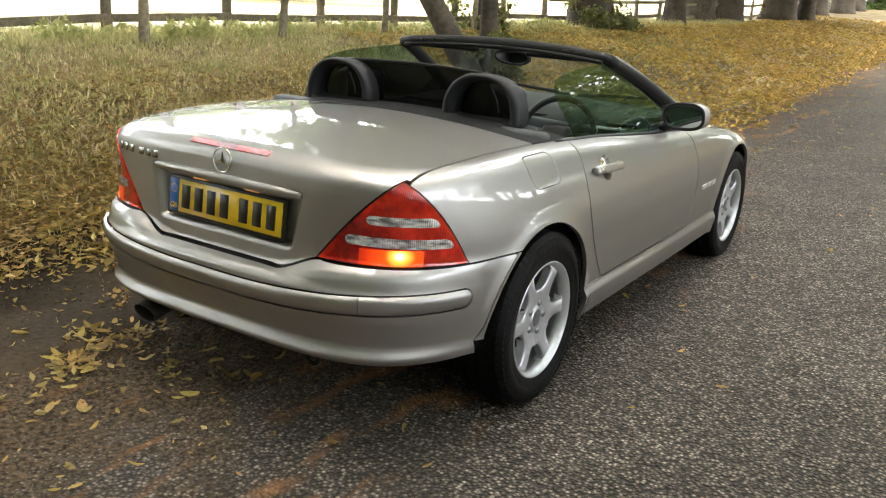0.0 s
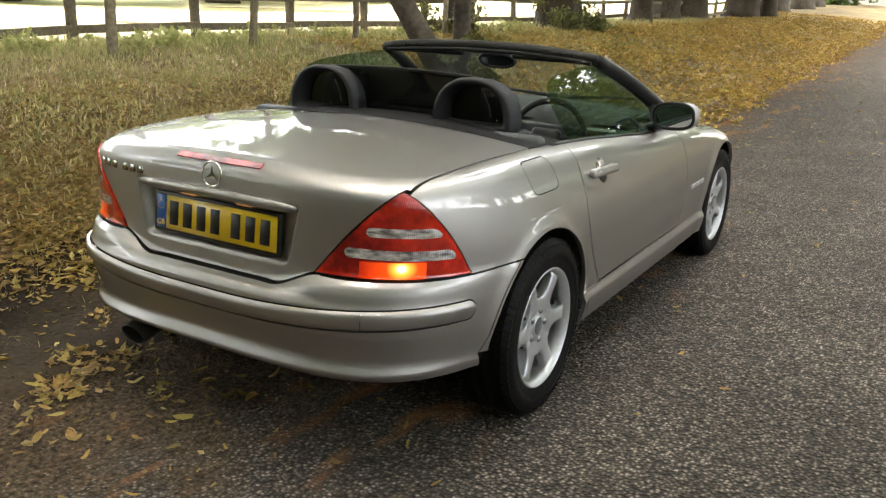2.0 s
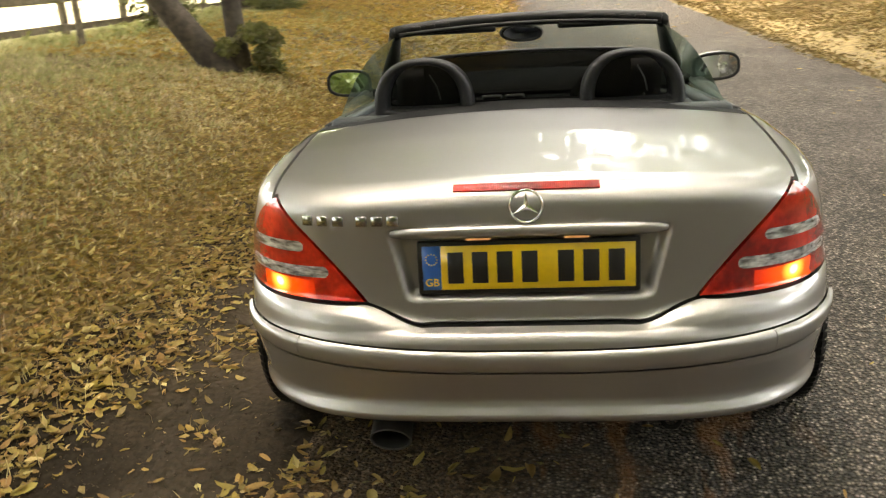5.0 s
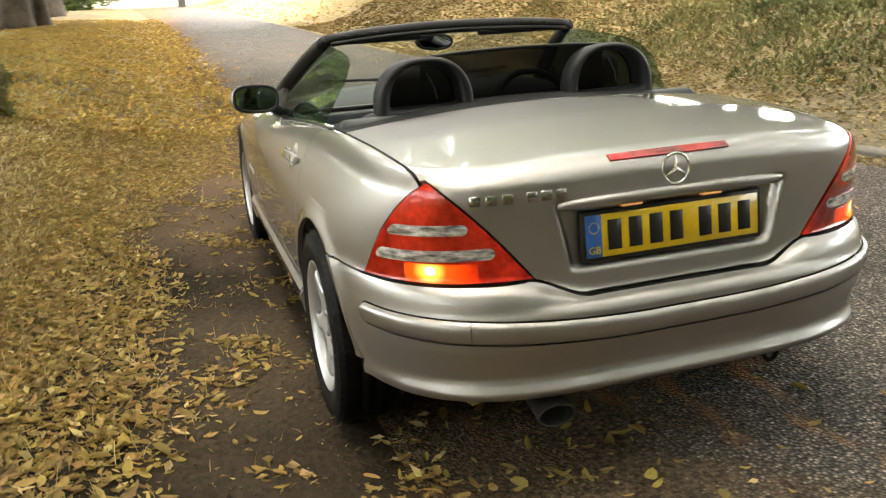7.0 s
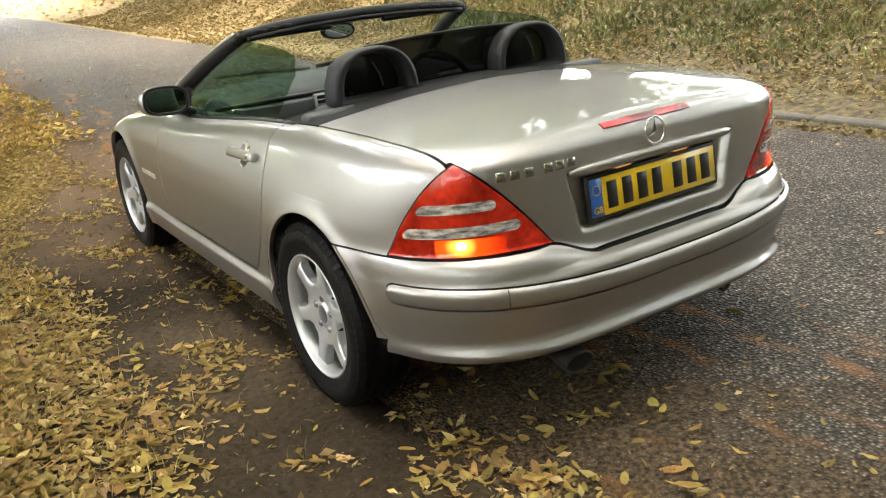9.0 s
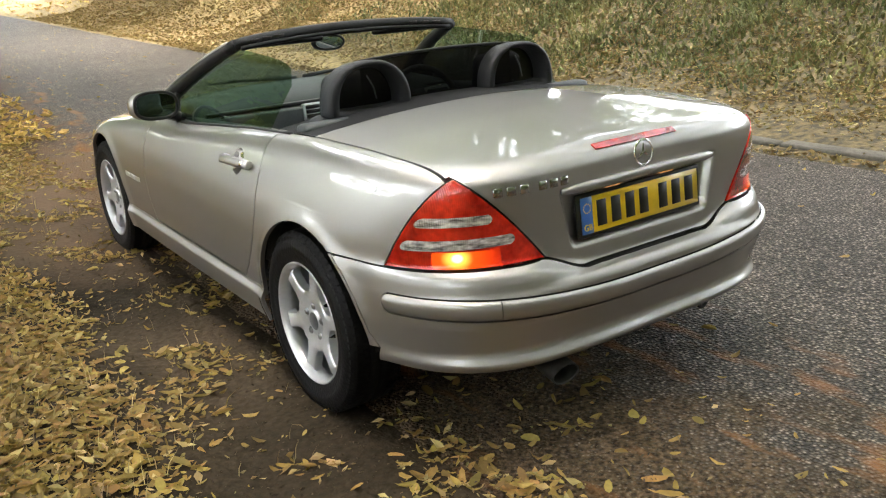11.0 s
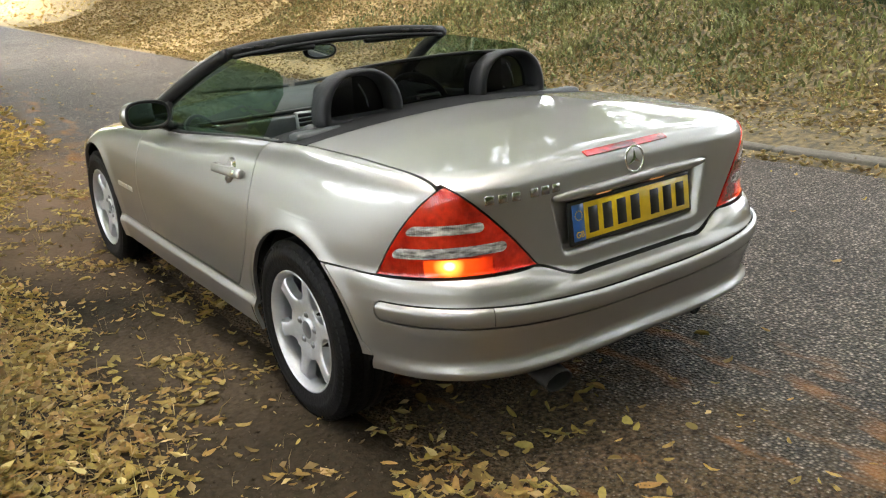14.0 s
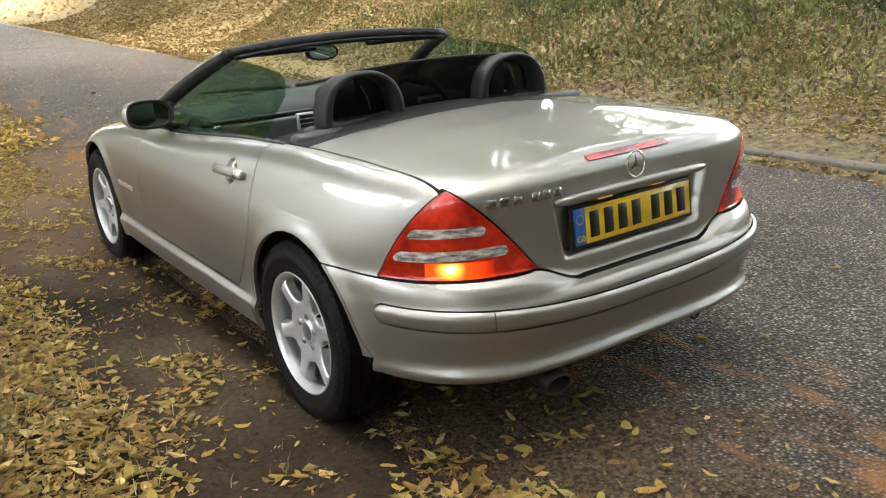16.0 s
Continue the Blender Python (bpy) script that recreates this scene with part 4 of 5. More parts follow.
wheel_tyre, wheel_rim, wheel_spoke, wheel_tread = lathe(TYRE, RUBBER, "tyre", 96), lathe(RIM, ALLOY, "rim", 96), spoke_face(), [tread_blocks(1), tread_blocks(-1)]
hub_me = lathe([(0.045, 0.072), (0.061, 0.070), (0.0632, 0.062), (0.0632, 0.036), (0.0665, 0.035), (0.0675, 0.032), (0.066, 0.031), (0.067, 0.0001)], ALLOY, "hub", 36)
cap_me = lathe([(0.0672, 0.0315), (0.0685, 0.029), (0.0685, 0.0001)], material('hub_cap_grey', (0.10, 0.105, 0.11), rough=0.35), "hub_cap", 30)
bolt_me = lathe([(0.045, 0.0135), (0.0655, 0.0135), (0.0655, 0.009), (0.070, 0.0085), (0.071, 0.006), (0.0705, 0.0001)], material("bolt_steel", (0.26, 0.26, 0.27), rough=0.4, metal=0.9), "wheel_bolt", 12)
# black drum close behind the spokes; the openings' shade is put into its colour
drum_me = lathe([(-0.060, 0.196), (-0.058, 0.150), (-0.020, 0.142), (-0.012, 0.138), (-0.012, 0.08), (0.02, 0.07), (0.02, 0.0001)], DARK, "shade_drum", 40)
for yc, turn_by in ((AXLE_R, (0, 15)), (AXLE_F, (33, 8))):
    for s, spin in ((1, turn_by[0]), (-1, turn_by[1])):
        w = part("wheel", None, car, "silver six-spoke alloy wheel with a black tyre")
        w.matrix_local = pose(s * (0.760 if yc < 1 else 0.744), yc, HUB_Z - 0.012 * (yc > 1), 0, 0, 0 if s > 0 else 180) @ pose(0, 0, 0, spin)
        part("tyre", wheel_tyre, w)
        for t in wheel_tread:
            part("tread", t, w)
        part("rim", wheel_rim, w)
        part("shade_drum", drum_me, w)
        part("hub", hub_me, w)
        part("hub_cap", cap_me, w, "dark round hub cap")
        for k in range(6):
            part("spoke", wheel_spoke, w).matrix_local = pose(0, 0, 0, 60 * k)
        for k in range(5):
            a = 2 * math.pi * k / 5
            part("wheel_bolt", bolt_me, w).location = (0, 0.056 * math.cos(a), 0.056 * math.sin(a))

# door mirrors
for s in (1, -1):
    bm = bmesh.new()
    bmesh.ops.create_uvsphere(bm, u_segments=32, v_segments=20, radius=1)
    for v in bm.verts:
        x, y, z = v.co
        f = lambda a, e: math.copysign(abs(a) ** e, a)
        y = max(f(y, 0.8), -0.35)
        v.co = (0.105 * f(x, 0.75), 0.085 * y, 0.064 * f(z, 0.75))
    mir = part("door_mirror", bm_mesh(bm, "mirror_housing", PAINT), car, "silver-beige door mirror with a black foot")
    mir.matrix_local = pose(s * 0.845, 1.36, 0.918, -5 if s < 0 else 1, -4 * s, -8 * s)
    rim_pts = [(0.097 * math.copysign(abs(math.cos(a)) ** 0.7, math.cos(a)), -0.031, 0.057 * math.copysign(abs(math.sin(a)) ** 0.7, math.sin(a))) for a in np.linspace(0, 2 * math.pi, 48, endpoint=False)]
    part("mirror_rim", tube(rim_pts, 0.0075, BLACK, closed=True, sides=8), mir, "black rim round the mirror glass")
    part("mirror_glass", mesh_from("mirror_glass", [(0, -0.0315, 0)] + [(p[0], -0.031, p[2]) for p in rim_pts], [(0, k + 1, (k + 1) % 48 + 1) for k in range(48)], MIRROR, shade=False), mir, "mirror glass")
    part("mirror_foot", tube([(-s * 0.075, 0.02, -0.035), (-s * 0.12, 0.03, -0.055), (-s * 0.15, 0.05, -0.07)], [0.025, 0.024, 0.03], BLACK, sides=10), mir)
    tri = [(s * 0.735, 1.42, 0.845), (s * 0.745, 1.66, 0.83), (s * 0.70, 1.60, 0.955), (s * 0.69, 1.50, 0.945)]
    bm = bmesh.new()
    vs = [bm.verts.new(q) for q in tri] + [bm.verts.new((q[0] - s * 0.02, q[1], q[2])) for q in tri]
    for q in ((0, 1, 2, 3), (7, 6, 5, 4), (0, 4, 5, 1), (1, 5, 6, 2), (2, 6, 7, 3), (3, 7, 4, 0)):
        bm.faces.new([vs[i] for i in q])
    bmesh.ops.recalc_face_normals(bm, faces=bm.faces)
    part("mirror_triangle", bm_mesh(bm, "mirror_triangle", BLACK, False), car, "black triangle at the window's front corner")

# windscreen frame, glass, sun visors
def pillar(t):
    """The A-pillar from its foot (t 0) to the header (t 1), for the right side."""
    return Vector((0.715 - 0.155 * t - 0.012 * math.sin(math.pi * t), 1.72 - 0.665 * t - 0.02 * math.sin(math.pi * t), 0.855 + 0.303 * t + 0.03 * math.sin(math.pi * t)))


def header(u):
    """The header rail, across from -1 to 1."""
    return Vector((0.56 * u, 1.055 + 0.055 * (1 - u * u), 1.160 + 0.024 * (1 - u * u)))


screen = part("windscreen_frame", tube([header(u) for u in np.linspace(-1, 1, 25)], [0.029 - 0.006 * abs(u) ** 8 for u in np.linspace(-1, 1, 25)], BLACK, sides=14), car, "black windscreen header rail")
part("header_lip", tube([header(u) + Vector((0, -0.030, -0.016)) for u in np.linspace(-0.96, 0.96, 25)], 0.010, BLACK, sides=8), screen)
for s in (1, -1):
    pts = [pillar(t) for t in np.linspace(0, 1, 14)]
    part("pillar", tube([(s * p.x, p.y, p.z) for p in pts], [0.040 - 0.014 * k / 13 for k in range(14)], BLACK, sides=14), screen, "black windscreen pillar")
    part("pillar_cover", tube([(s * (p.x + 0.020), p.y + 0.028, p.z + 0.012) for p in pts], [0.018 - 0.011 * min(1, k / 6) for k in range(14)], PAINT, sides=10), screen, "silver-beige pillar cover")
    for k in range(3):
        b = part("latch_slot", bm_mesh(box_bm((-0.022, -0.004, -0.006), (0.022, 0.004, 0.006), 0.002), "latch_slot", EXHAUST), screen)
        b.location = header(s * (0.62 + 0.11 * k)) + Vector((0, -0.028, 0.006))
    b = part("sun_visor", bm_mesh(box_bm((s * 0.30 - 0.17, 1.065, 1.138), (s * 0.30 + 0.17, 1.098, 1.166), 0.012, 3), "sun_visor", BLACK), screen, "folded black sun visor")
nu, nv = 21, 13
gv = []
for u in np.linspace(-1, 1, nu):
    for t in np.linspace(0, 1, nv):
        p = pillar(t)
        arch_y = 0.055 + 0.06 * (1 - t)
        gv.append((p.x * u * 0.99, p.y + arch_y * (1 - u * u) + 0.005, p.z - 0.012 * (1 - t) * (1 - u * u) + 0.022 * t * (1 - u * u)))
glass_ob = part("windscreen", mesh_from("windscreen", gv, grid_faces(nu, nv), GLASS_FRONT), screen, "clear curved windscreen")
glass_ob.visible_shadow = False
bm = bmesh.new()
bmesh.ops.create_uvsphere(bm, u_segments=32, v_segments=16, radius=1)
for v in bm.verts:
    v.co = (0.098 * math.copysign(abs(v.co.x) ** 0.8, v.co.x), 0.030 * max(v.co.y, -0.35), 0.040 * v.co.z)
mirror_in = part("interior_mirror", bm_mesh(bm, "interior_mirror", BLACK), screen, "black oval interior mirror")
mirror_in.matrix_local = pose(-0.025, 1.235, 1.118, 6, 3, 12)
oval = [(0.088 * math.copysign(abs(math.cos(a)) ** 0.8, math.cos(a)), -0.0125, 0.033 * math.sin(a)) for a in np.linspace(0, 2 * math.pi, 40, endpoint=False)]
part("mirror_face", mesh_from("mirror_face", [(0, -0.0125, 0)] + oval, [(0, k + 1, (k + 1) % 40 + 1) for k in range(40)], MIRROR, shade=False), mirror_in, "mirror glass")
part("mirror_rim", tube(oval, 0.006, BLACK, closed=True, sides=8), mirror_in)
part("mirror_stem", tube([(0, 0.01, 0.02), (0.01, 0.02, 0.07)], 0.010, BLACK, sides=8), mirror_in)
for s in (-1, 1):
    w = [(s * 0.02 + 0.08, 1.80, 0.905), (s * 0.3 + 0.05, 1.78, 0.925), (s * 0.5 + 0.02, 1.70, 0.94)]
    part("wiper", tube(w, [0.012, 0.008, 0.006], BLACK, sides=8), car, "black windscreen wiper")

# door windows, wound up
for s in (1, -1):
    rows = 14
    gv = []
    for k in range(22):
        y = 0.42 + k / 21 * (1.60 - 0.42)
        p_top = np.interp(y, (0.42, 0.47, 0.55, 0.70, 1.02, 1.10, 1.30, 1.60), (1.045, 1.095, 1.118, 1.13, 1.145, 1.128, 1.05, 0.90))
        for j in range(rows):
            t = j / (rows - 1)
            z = 0.845 + t * (p_top - 0.845)
            yy = y + (0.05 * (1 - t) if k == 0 else 0.03 * (1 - t) * (1 - k / 21))
            gv.append((s * (0.722 - 0.45 * (z - 0.845) - 0.40 * (z - 0.845) ** 2), yy, z))
    gl = part("door_window", mesh_from("door_window", gv, grid_faces(22, rows), GLASS_SIDE), car, "green-tinted door window, wound up")
    gl.visible_shadow = False

# roll hoops and wind deflector
for s in (1, -1):
    hoop = part("roll_hoop", None, car, "black padded roll hoop")
    def outline(w, h, low, z0):
        """A rounded D, wide at its foot."""
        pts = []
        for a in np.linspace(0, 2 * math.pi, 48, endpoint=False):
            c, sn = math.cos(a), math.sin(a)
            pts.append((s * 0.36 + w * math.copysign(abs(c) ** (0.80 if sn > 0 else 0.45), c), z0 + (h * sn ** 0.92 if sn > 0 else -low * (-sn) ** 0.5)))
        return pts
    rims = [(outline(0.176, 0.160, 0.040, 0.950), 0.375), (outline(0.178, 0.166, 0.040, 0.950), 0.320), (outline(0.172, 0.162, 0.038, 0.950), 0.292), (outline(0.155, 0.153, 0.030, 0.952), 0.284),
            (outline(0.134, 0.142, 0.016, 0.954), 0.300), (outline(0.126, 0.134, 0.010, 0.955), 0.330), (outline(0.124, 0.132, 0.008, 0.955), 0.375)]
    hv = [(x, y, z) for pts, y in rims for x, z in pts]
    hf = [[i * 48 + k, i * 48 + (k + 1) % 48, (i + 1) * 48 + (k + 1) % 48, (i + 1) * 48 + k] for i in range(6) for k in range(48)]
    part("hoop_pad", mesh_from("hoop_pad", hv, [q[::-1] if s > 0 else q[::-1] for q in hf], LEATHER), hoop)
    part("hoop_foot", bm_mesh(box_bm((s * 0.36 - 0.19, 0.27, 0.895), (s * 0.36 + 0.19, 0.375, 0.922), 0.010, 3), "hoop_foot", TRIM), hoop)
    gz = outline(0.125, 0.133, 0.009, 0.955)
    part("hoop_gauze", mesh_from("hoop_gauze", [(s * 0.36, 0.36, 0.99)] + [(x, 0.36, z) for x, z in gz], [(0, k + 1, (k + 1) % 48 + 1) for k in range(48)], glass("black_gauze", (0.07, 0.07, 0.07), 0.9, 0.4, 0.02)), hoop, "black gauze inside the hoop")
    part("belt_guide", tube([(s * 0.36 + 0.02, 0.352, 1.055), (s * 0.36 + 0.045, 0.352, 1.01), (s * 0.36 + 0.055, 0.352, 0.965)], 0.003, GREY_TRIM, sides=6), hoop, "thin grey edge behind the gauze")
    # seat with headrest
    seat = part("seat", bm_mesh(box_bm((s * 0.36 - 0.25, 0.50, 0.30), (s * 0.36 + 0.25, 1.0, 0.46), 0.05, 3), "seat_cushion", LEATHER), car, "black leather seat")
    back = part("backrest", bm_mesh(box_bm((-0.23, -0.06, 0.0), (0.23, 0.06, 0.52), 0.05, 3), "backrest", LEATHER), seat)
    back.matrix_local = pose(s * 0.36, 0.47, 0.42, 12)
    rest = part("headrest", bm_mesh(box_bm((-0.115, -0.045, -0.09), (0.115, 0.045, 0.09), 0.042, 4), "headrest", LEATHER), seat)
    rest.matrix_local = pose(s * 0.36, 0.46, 0.975, 8)
    for x in (-0.05, 0.05):
        part("headrest_stem", tube([(s * 0.36 + x, 0.42, 0.86), (s * 0.36 + x, 0.415, 0.95)], 0.007, CHROME, sides=8), seat)
    part("door_card", bm_mesh(box_bm((s * 0.68 - 0.03, 0.36, 0.34), (s * 0.68 + 0.03, 1.62, 0.83), 0.02, 2), "door_card", DASH), car, "dark door trim panel")
    part("door_top", tube([(s * 0.69, 0.22, 0.885), (s * 0.69, 0.6, 0.868), (s * 0.69, 1.0, 0.845), (s * 0.69, 1.58, 0.815)], 0.024, GREY_TRIM, sides=10, flat=0.7), car, "grey door capping")
deflector = []
for u in np.linspace(-1, 1, 31):
    for t in np.linspace(0, 1, 8):
        x = 0.36 * u
        deflector.append((x, 0.365, 0.925 + t * (0.182 + 0.012 * (1 - u * u))))
wind = part("wind_deflector", mesh_from("wind_deflector", deflector, grid_faces(31, 8), glass("deflector_mesh", (0.045, 0.045, 0.045), 0.9, 0.4, 0.012)), car, "black mesh wind deflector between the hoops")
part("deflector_edge", tube([(0.36 * u, 0.365, 1.108 + 0.012 * (1 - u * u)) for u in np.linspace(-1, 1, 21)], 0.006, BLACK, sides=8), wind)

# cabin: floor, dash, wheel
part("cabin_floor", bm_mesh(box_bm((-0.70, 0.20, 0.27), (0.70, 1.9, 0.32), 0.01), "cabin_floor", DARK), car)
part("rear_wall", bm_mesh(box_bm((-0.68, 0.22, 0.30), (0.68, 0.30, 0.93), 0.02), "rear_wall", DASH), car)
part("centre_console", bm_mesh(box_bm((-0.10, 0.40, 0.30), (0.10, 1.45, 0.58), 0.04, 3), "centre_console", DASH), car)
dash_prof = [(1.25, 0.55), (1.20, 0.70), (1.215, 0.80), (1.26, 0.872), (1.33, 0.905), (1.50, 0.915), (1.80, 0.90), (1.80, 0.55)]
bm = bmesh.new()
rings = []
for x in np.linspace(-0.69, 0.69, 15):
    bulge = 0.04 * math.exp(-((x - 0.36) / 0.2) ** 2)
    rings.append([bm.verts.new((x, y - bulge * (0.75 < z < 0.9), z + (bulge if 0.86 < z and y < 1.4 else 0) - 0.05 * (abs(x) / 0.69) ** 3 * (z > 0.8))) for y, z in dash_prof])
for a, b in zip(rings, rings[1:]):
    for k in range(len(a) - 1):
        bm.faces.new((a[k], a[k + 1], b[k + 1], b[k]))
bm.faces.new(rings[0][::-1])
bm.faces.new(rings[-1])
bmesh.ops.recalc_face_normals(bm, faces=bm.faces)
dash = part("dashboard", bm_mesh(bm, "dashboard", DASH), car, "dark dashboard")
for x in (-0.58, 0.58):
    part("air_vent", tube([(x + 0.04 * math.cos(a), 1.205, 0.81 + 0.035 * math.sin(a)) for a in np.linspace(0, 6.283, 20, endpoint=False)], 0.006, CHROME, closed=True, sides=8), dash, "chrome-ringed air vent")
steer = part("steering_wheel", tube([(0.182 * math.cos(a), 0, 0.182 * math.sin(a)) for a in np.linspace(0, 2 * math.pi, 40, endpoint=False)], 0.015, LEATHER, closed=True, sides=10), car, "black leather steering wheel")
steer.matrix_local = pose(0.36, 1.0, 0.80, -24)
part("steering_boss", bm_mesh(box_bm((-0.07, -0.03, -0.06), (0.07, 0.03, 0.05), 0.025, 3), "steering_boss", BLACK), steer)
for a in (0.15, math.pi - 0.15, -math.pi / 2):
    part("steering_spoke", tube([(0.05 * math.cos(a), 0, 0.05 * math.sin(a)), (0.175 * math.cos(a), 0, 0.175 * math.sin(a))], [0.022, 0.013], BLACK, sides=8, flat=0.5), steer)

vent = part("vent_surround", bm_mesh(box_bm((-0.075, -0.008, -0.045), (0.075, 0.02, 0.045), 0.006, 2), "vent_surround", ALLOY), dash, "silver surround of the side vent")
vent.matrix_local = pose(0.55, 1.185, 0.80, -10)
part("vent_grille", bm_mesh(box_bm((-0.062, -0.012, -0.033), (0.062, 0.0, 0.033), 0.004, 2), "vent_grille", BLACK), vent, "black vent grille")

part("dash_slot", bm_mesh(box_bm((-0.66, 1.222, 0.846), (0.66, 1.262, 0.862), 0.005, 2), "dash_slot", BLACK), dash, "dark slot across the dashboard")
part("dash_panel", bm_mesh(box_bm((-0.66, 1.190, 0.66), (0.66, 1.26, 0.842), 0.014, 3), "dash_panel", GREY_TRIM), dash, "grey lower dashboard panel")
for x in (-0.165, -0.06):
    frame_me = bm_mesh(box_bm((-0.046, -0.010, -0.040), (0.046, 0.02, 0.040), 0.007, 2), "centre_vent", ALLOY)
    cv = part("centre_vent", frame_me, dash, "silver-framed square air vent")
    cv.matrix_local = pose(x, 1.188, 0.815, -8)
    for k in range(3):
        part("louvre", bm_mesh(box_bm((-0.036, -0.0125, -0.029 + 0.021 * k), (0.036, -0.006, -0.012 + 0.021 * k), 0.002, 1), "louvre", BLACK), cv, "black vent louvre")

# ---- kerb, fence, trees ----
KERB = material("kerb_stone", (0.07, 0.066, 0.055), rough=0.9, vary=0.25, scale=3, fine=40, bump=0.6)
bm = box_bm((-0.11, -0.455, -0.12), (0.11, 0.455, 0.035), 0.018, 2)
kerb_me = bm_mesh(bm, "kerb_stone", KERB)
kerb = tagged(new("kerb"), "low worn stone kerb along the far side of the lane", "kerb", kind="structure")
for k in range(70):
    y = -14 + 0.925 * k
    st = part("kerb_stone", kerb_me, kerb)
    st.matrix_local = pose(float(bend(y)) + 3.74 + random.uniform(-0.012, 0.012), y, float(road_z(y)) - 0.055 * float(smooth(3.5, 8.0, y)) + random.uniform(-0.015, 0.008), random.uniform(-1, 1) + 1.5 * (y > 4), random.uniform(-3, 3), random.uniform(-0.8, 0.8))


def stuff(name, label, category, verts, faces, mat, shade=False):
    return tagged(new(name, mesh_from(name, verts, faces, mat, shade=shade)), label, category, kind="stuff")


def fallen(name, label, x, y, size, mat, rng, lift=0.008, tilt=0.45, fine=False, soft_shade=False):
    """Many curled leaves lying on the ground at x, y."""
    n = len(x)
    z = np.where((x - bend(y) > -0.72) & (x - bend(y) < 3.45), road_z(y) + 0.012, ground_z(x, y)) + lift * rng.uniform(0.3, 1.6, n)
    a, w, curl = rng.uniform(0, 2 * np.pi, n), rng.uniform(0.12, 0.28, n), rng.uniform(-0.15, 0.5, n)
    s = size * rng.uniform(0.55, 1.25, n)
    zero = np.zeros(n)
    shape = [(-0.5 + zero, zero, curl * 0.5), (-0.12 + zero, -w, curl * 0.9), (0.5 + zero, zero, curl * rng.uniform(0.2, 1.6, n)), (-0.08 + zero, w, curl * 0.9), (zero, zero, zero)]
    tris = [(k, (k + 1) % 4, 4) for k in range(4)]
    if fine:
        w = rng.uniform(0.13, 0.29, n)
        roll, bow, twist = np.clip(rng.normal(0.25, 0.5, n), -0.9, 1.2), np.abs(rng.normal(0.0, 0.16, n)), rng.uniform(-0.25, 0.25, n)
        s = size * np.clip(rng.lognormal(-0.15, 0.36, n), 0.35, 1.8)
        shape = []
        for u, half in ((-0.5, 0.0), (-0.34, 0.72), (0.02, 1.0), (0.34, 0.70), (0.5, 0.0)):
            arch = bow * (2 * u) ** 2
            for side in ((-1, 0, 1) if half else (0,)):
                shape.append((u * np.cos(bow), side * half * w * np.cos(roll) + twist * u * u, arch + abs(side) * half * w * np.sin(roll) + side * half * twist * u * 0.5))
        tris = [(0, 1, 2), (0, 2, 3), (1, 4, 5), (1, 5, 2), (2, 5, 6), (2, 6, 3), (4, 7, 8), (4, 8, 5), (5, 8, 9), (5, 9, 6), (7, 10, 8), (8, 10, 9)]
    p, q = rng.normal(0, tilt, n), rng.normal(0, tilt, n)
    m = len(shape)
    out = np.empty((n, m, 3))
    for k, (u, v, h) in enumerate(shape):
        h2 = h + u * p * 0.6 + v * q * 0.6
        out[:, k, 0] = x + s * (u * np.cos(a) - v * np.sin(a))
        out[:, k, 1] = y + s * (u * np.sin(a) + v * np.cos(a))
        out[:, k, 2] = z + np.maximum(s * h2, -0.004)
    f = np.array(tris)[None] + m * np.arange(n)[:, None, None]
    return stuff(name, label, "leaves", out.reshape(-1, 3), f.reshape(-1, 3), mat, soft_shade)


def blades(name, label, x, y, height, mat, rng, wide=1.0):
    n = len(x)
    z = ground_z(x, y) - 0.01
    h, a, lean = height * rng.uniform(0.5, 1.3, n), rng.uniform(0, 2 * np.pi, n), rng.uniform(0.1, 0.9, n)
    wd = wide * (0.0045 + 0.0025 * rng.random(n))
    b = rng.uniform(0, 2 * np.pi, n)
    out = np.empty((n, 5, 3))
    for k, (u, t) in enumerate(((-1, 0), (1, 0), (-0.8, 0.55), (0.8, 0.55), (0, 1))):
        out[:, k, 0] = x + u * wd * np.cos(a) + lean * h * t * t * np.cos(b)
        out[:, k, 1] = y + u * wd * np.sin(a) + lean * h * t * t * np.sin(b)
        out[:, k, 2] = z + h * t * (1 - 0.25 * lean * t)
    f0 = 5 * np.arange(n)[:, None]
    f = (f0 + np.array([0, 1, 3, 2])).tolist() + (f0 + np.array([2, 3, 4])).tolist()
    return stuff(name, label, "grass", out.reshape(-1, 3), f, mat)


rng = np.random.default_rng(7)


def scatter(n, x0, x1, y0, y1, keep):
    x, y = rng.uniform(x0, x1, n), rng.uniform(y0, y1, n)
    ok = rng.random(n) < keep(x, y)
    return x[ok], y[ok]


def clump(x, y, s, lo=-0.2, hi=0.5):
    return smooth(lo, hi, wobble(x, y, s) + 0.6 * wobble(x + 3, y - 5, s * 2.7))


def near_left(x, y):
    """Thick on the verge, patchy on the trodden strip beside the car."""
    edge = -1.40 + 0.16 * wobble(x * 0, y, 1.9) + 0.22 * smooth(2.6, 6.0, y) * 3.3
    thick = smooth(edge + 0.15, edge - 0.2, x)
    patch = (0.30 * clump(x, y, 3.1, 0.3, 0.8) + 0.025) * smooth(0.35, -0.35, x)
    return np.clip(thick * (0.65 + 0.35 * clump(x, y, 1.7)) + patch * (1 - thick), 0, 1)


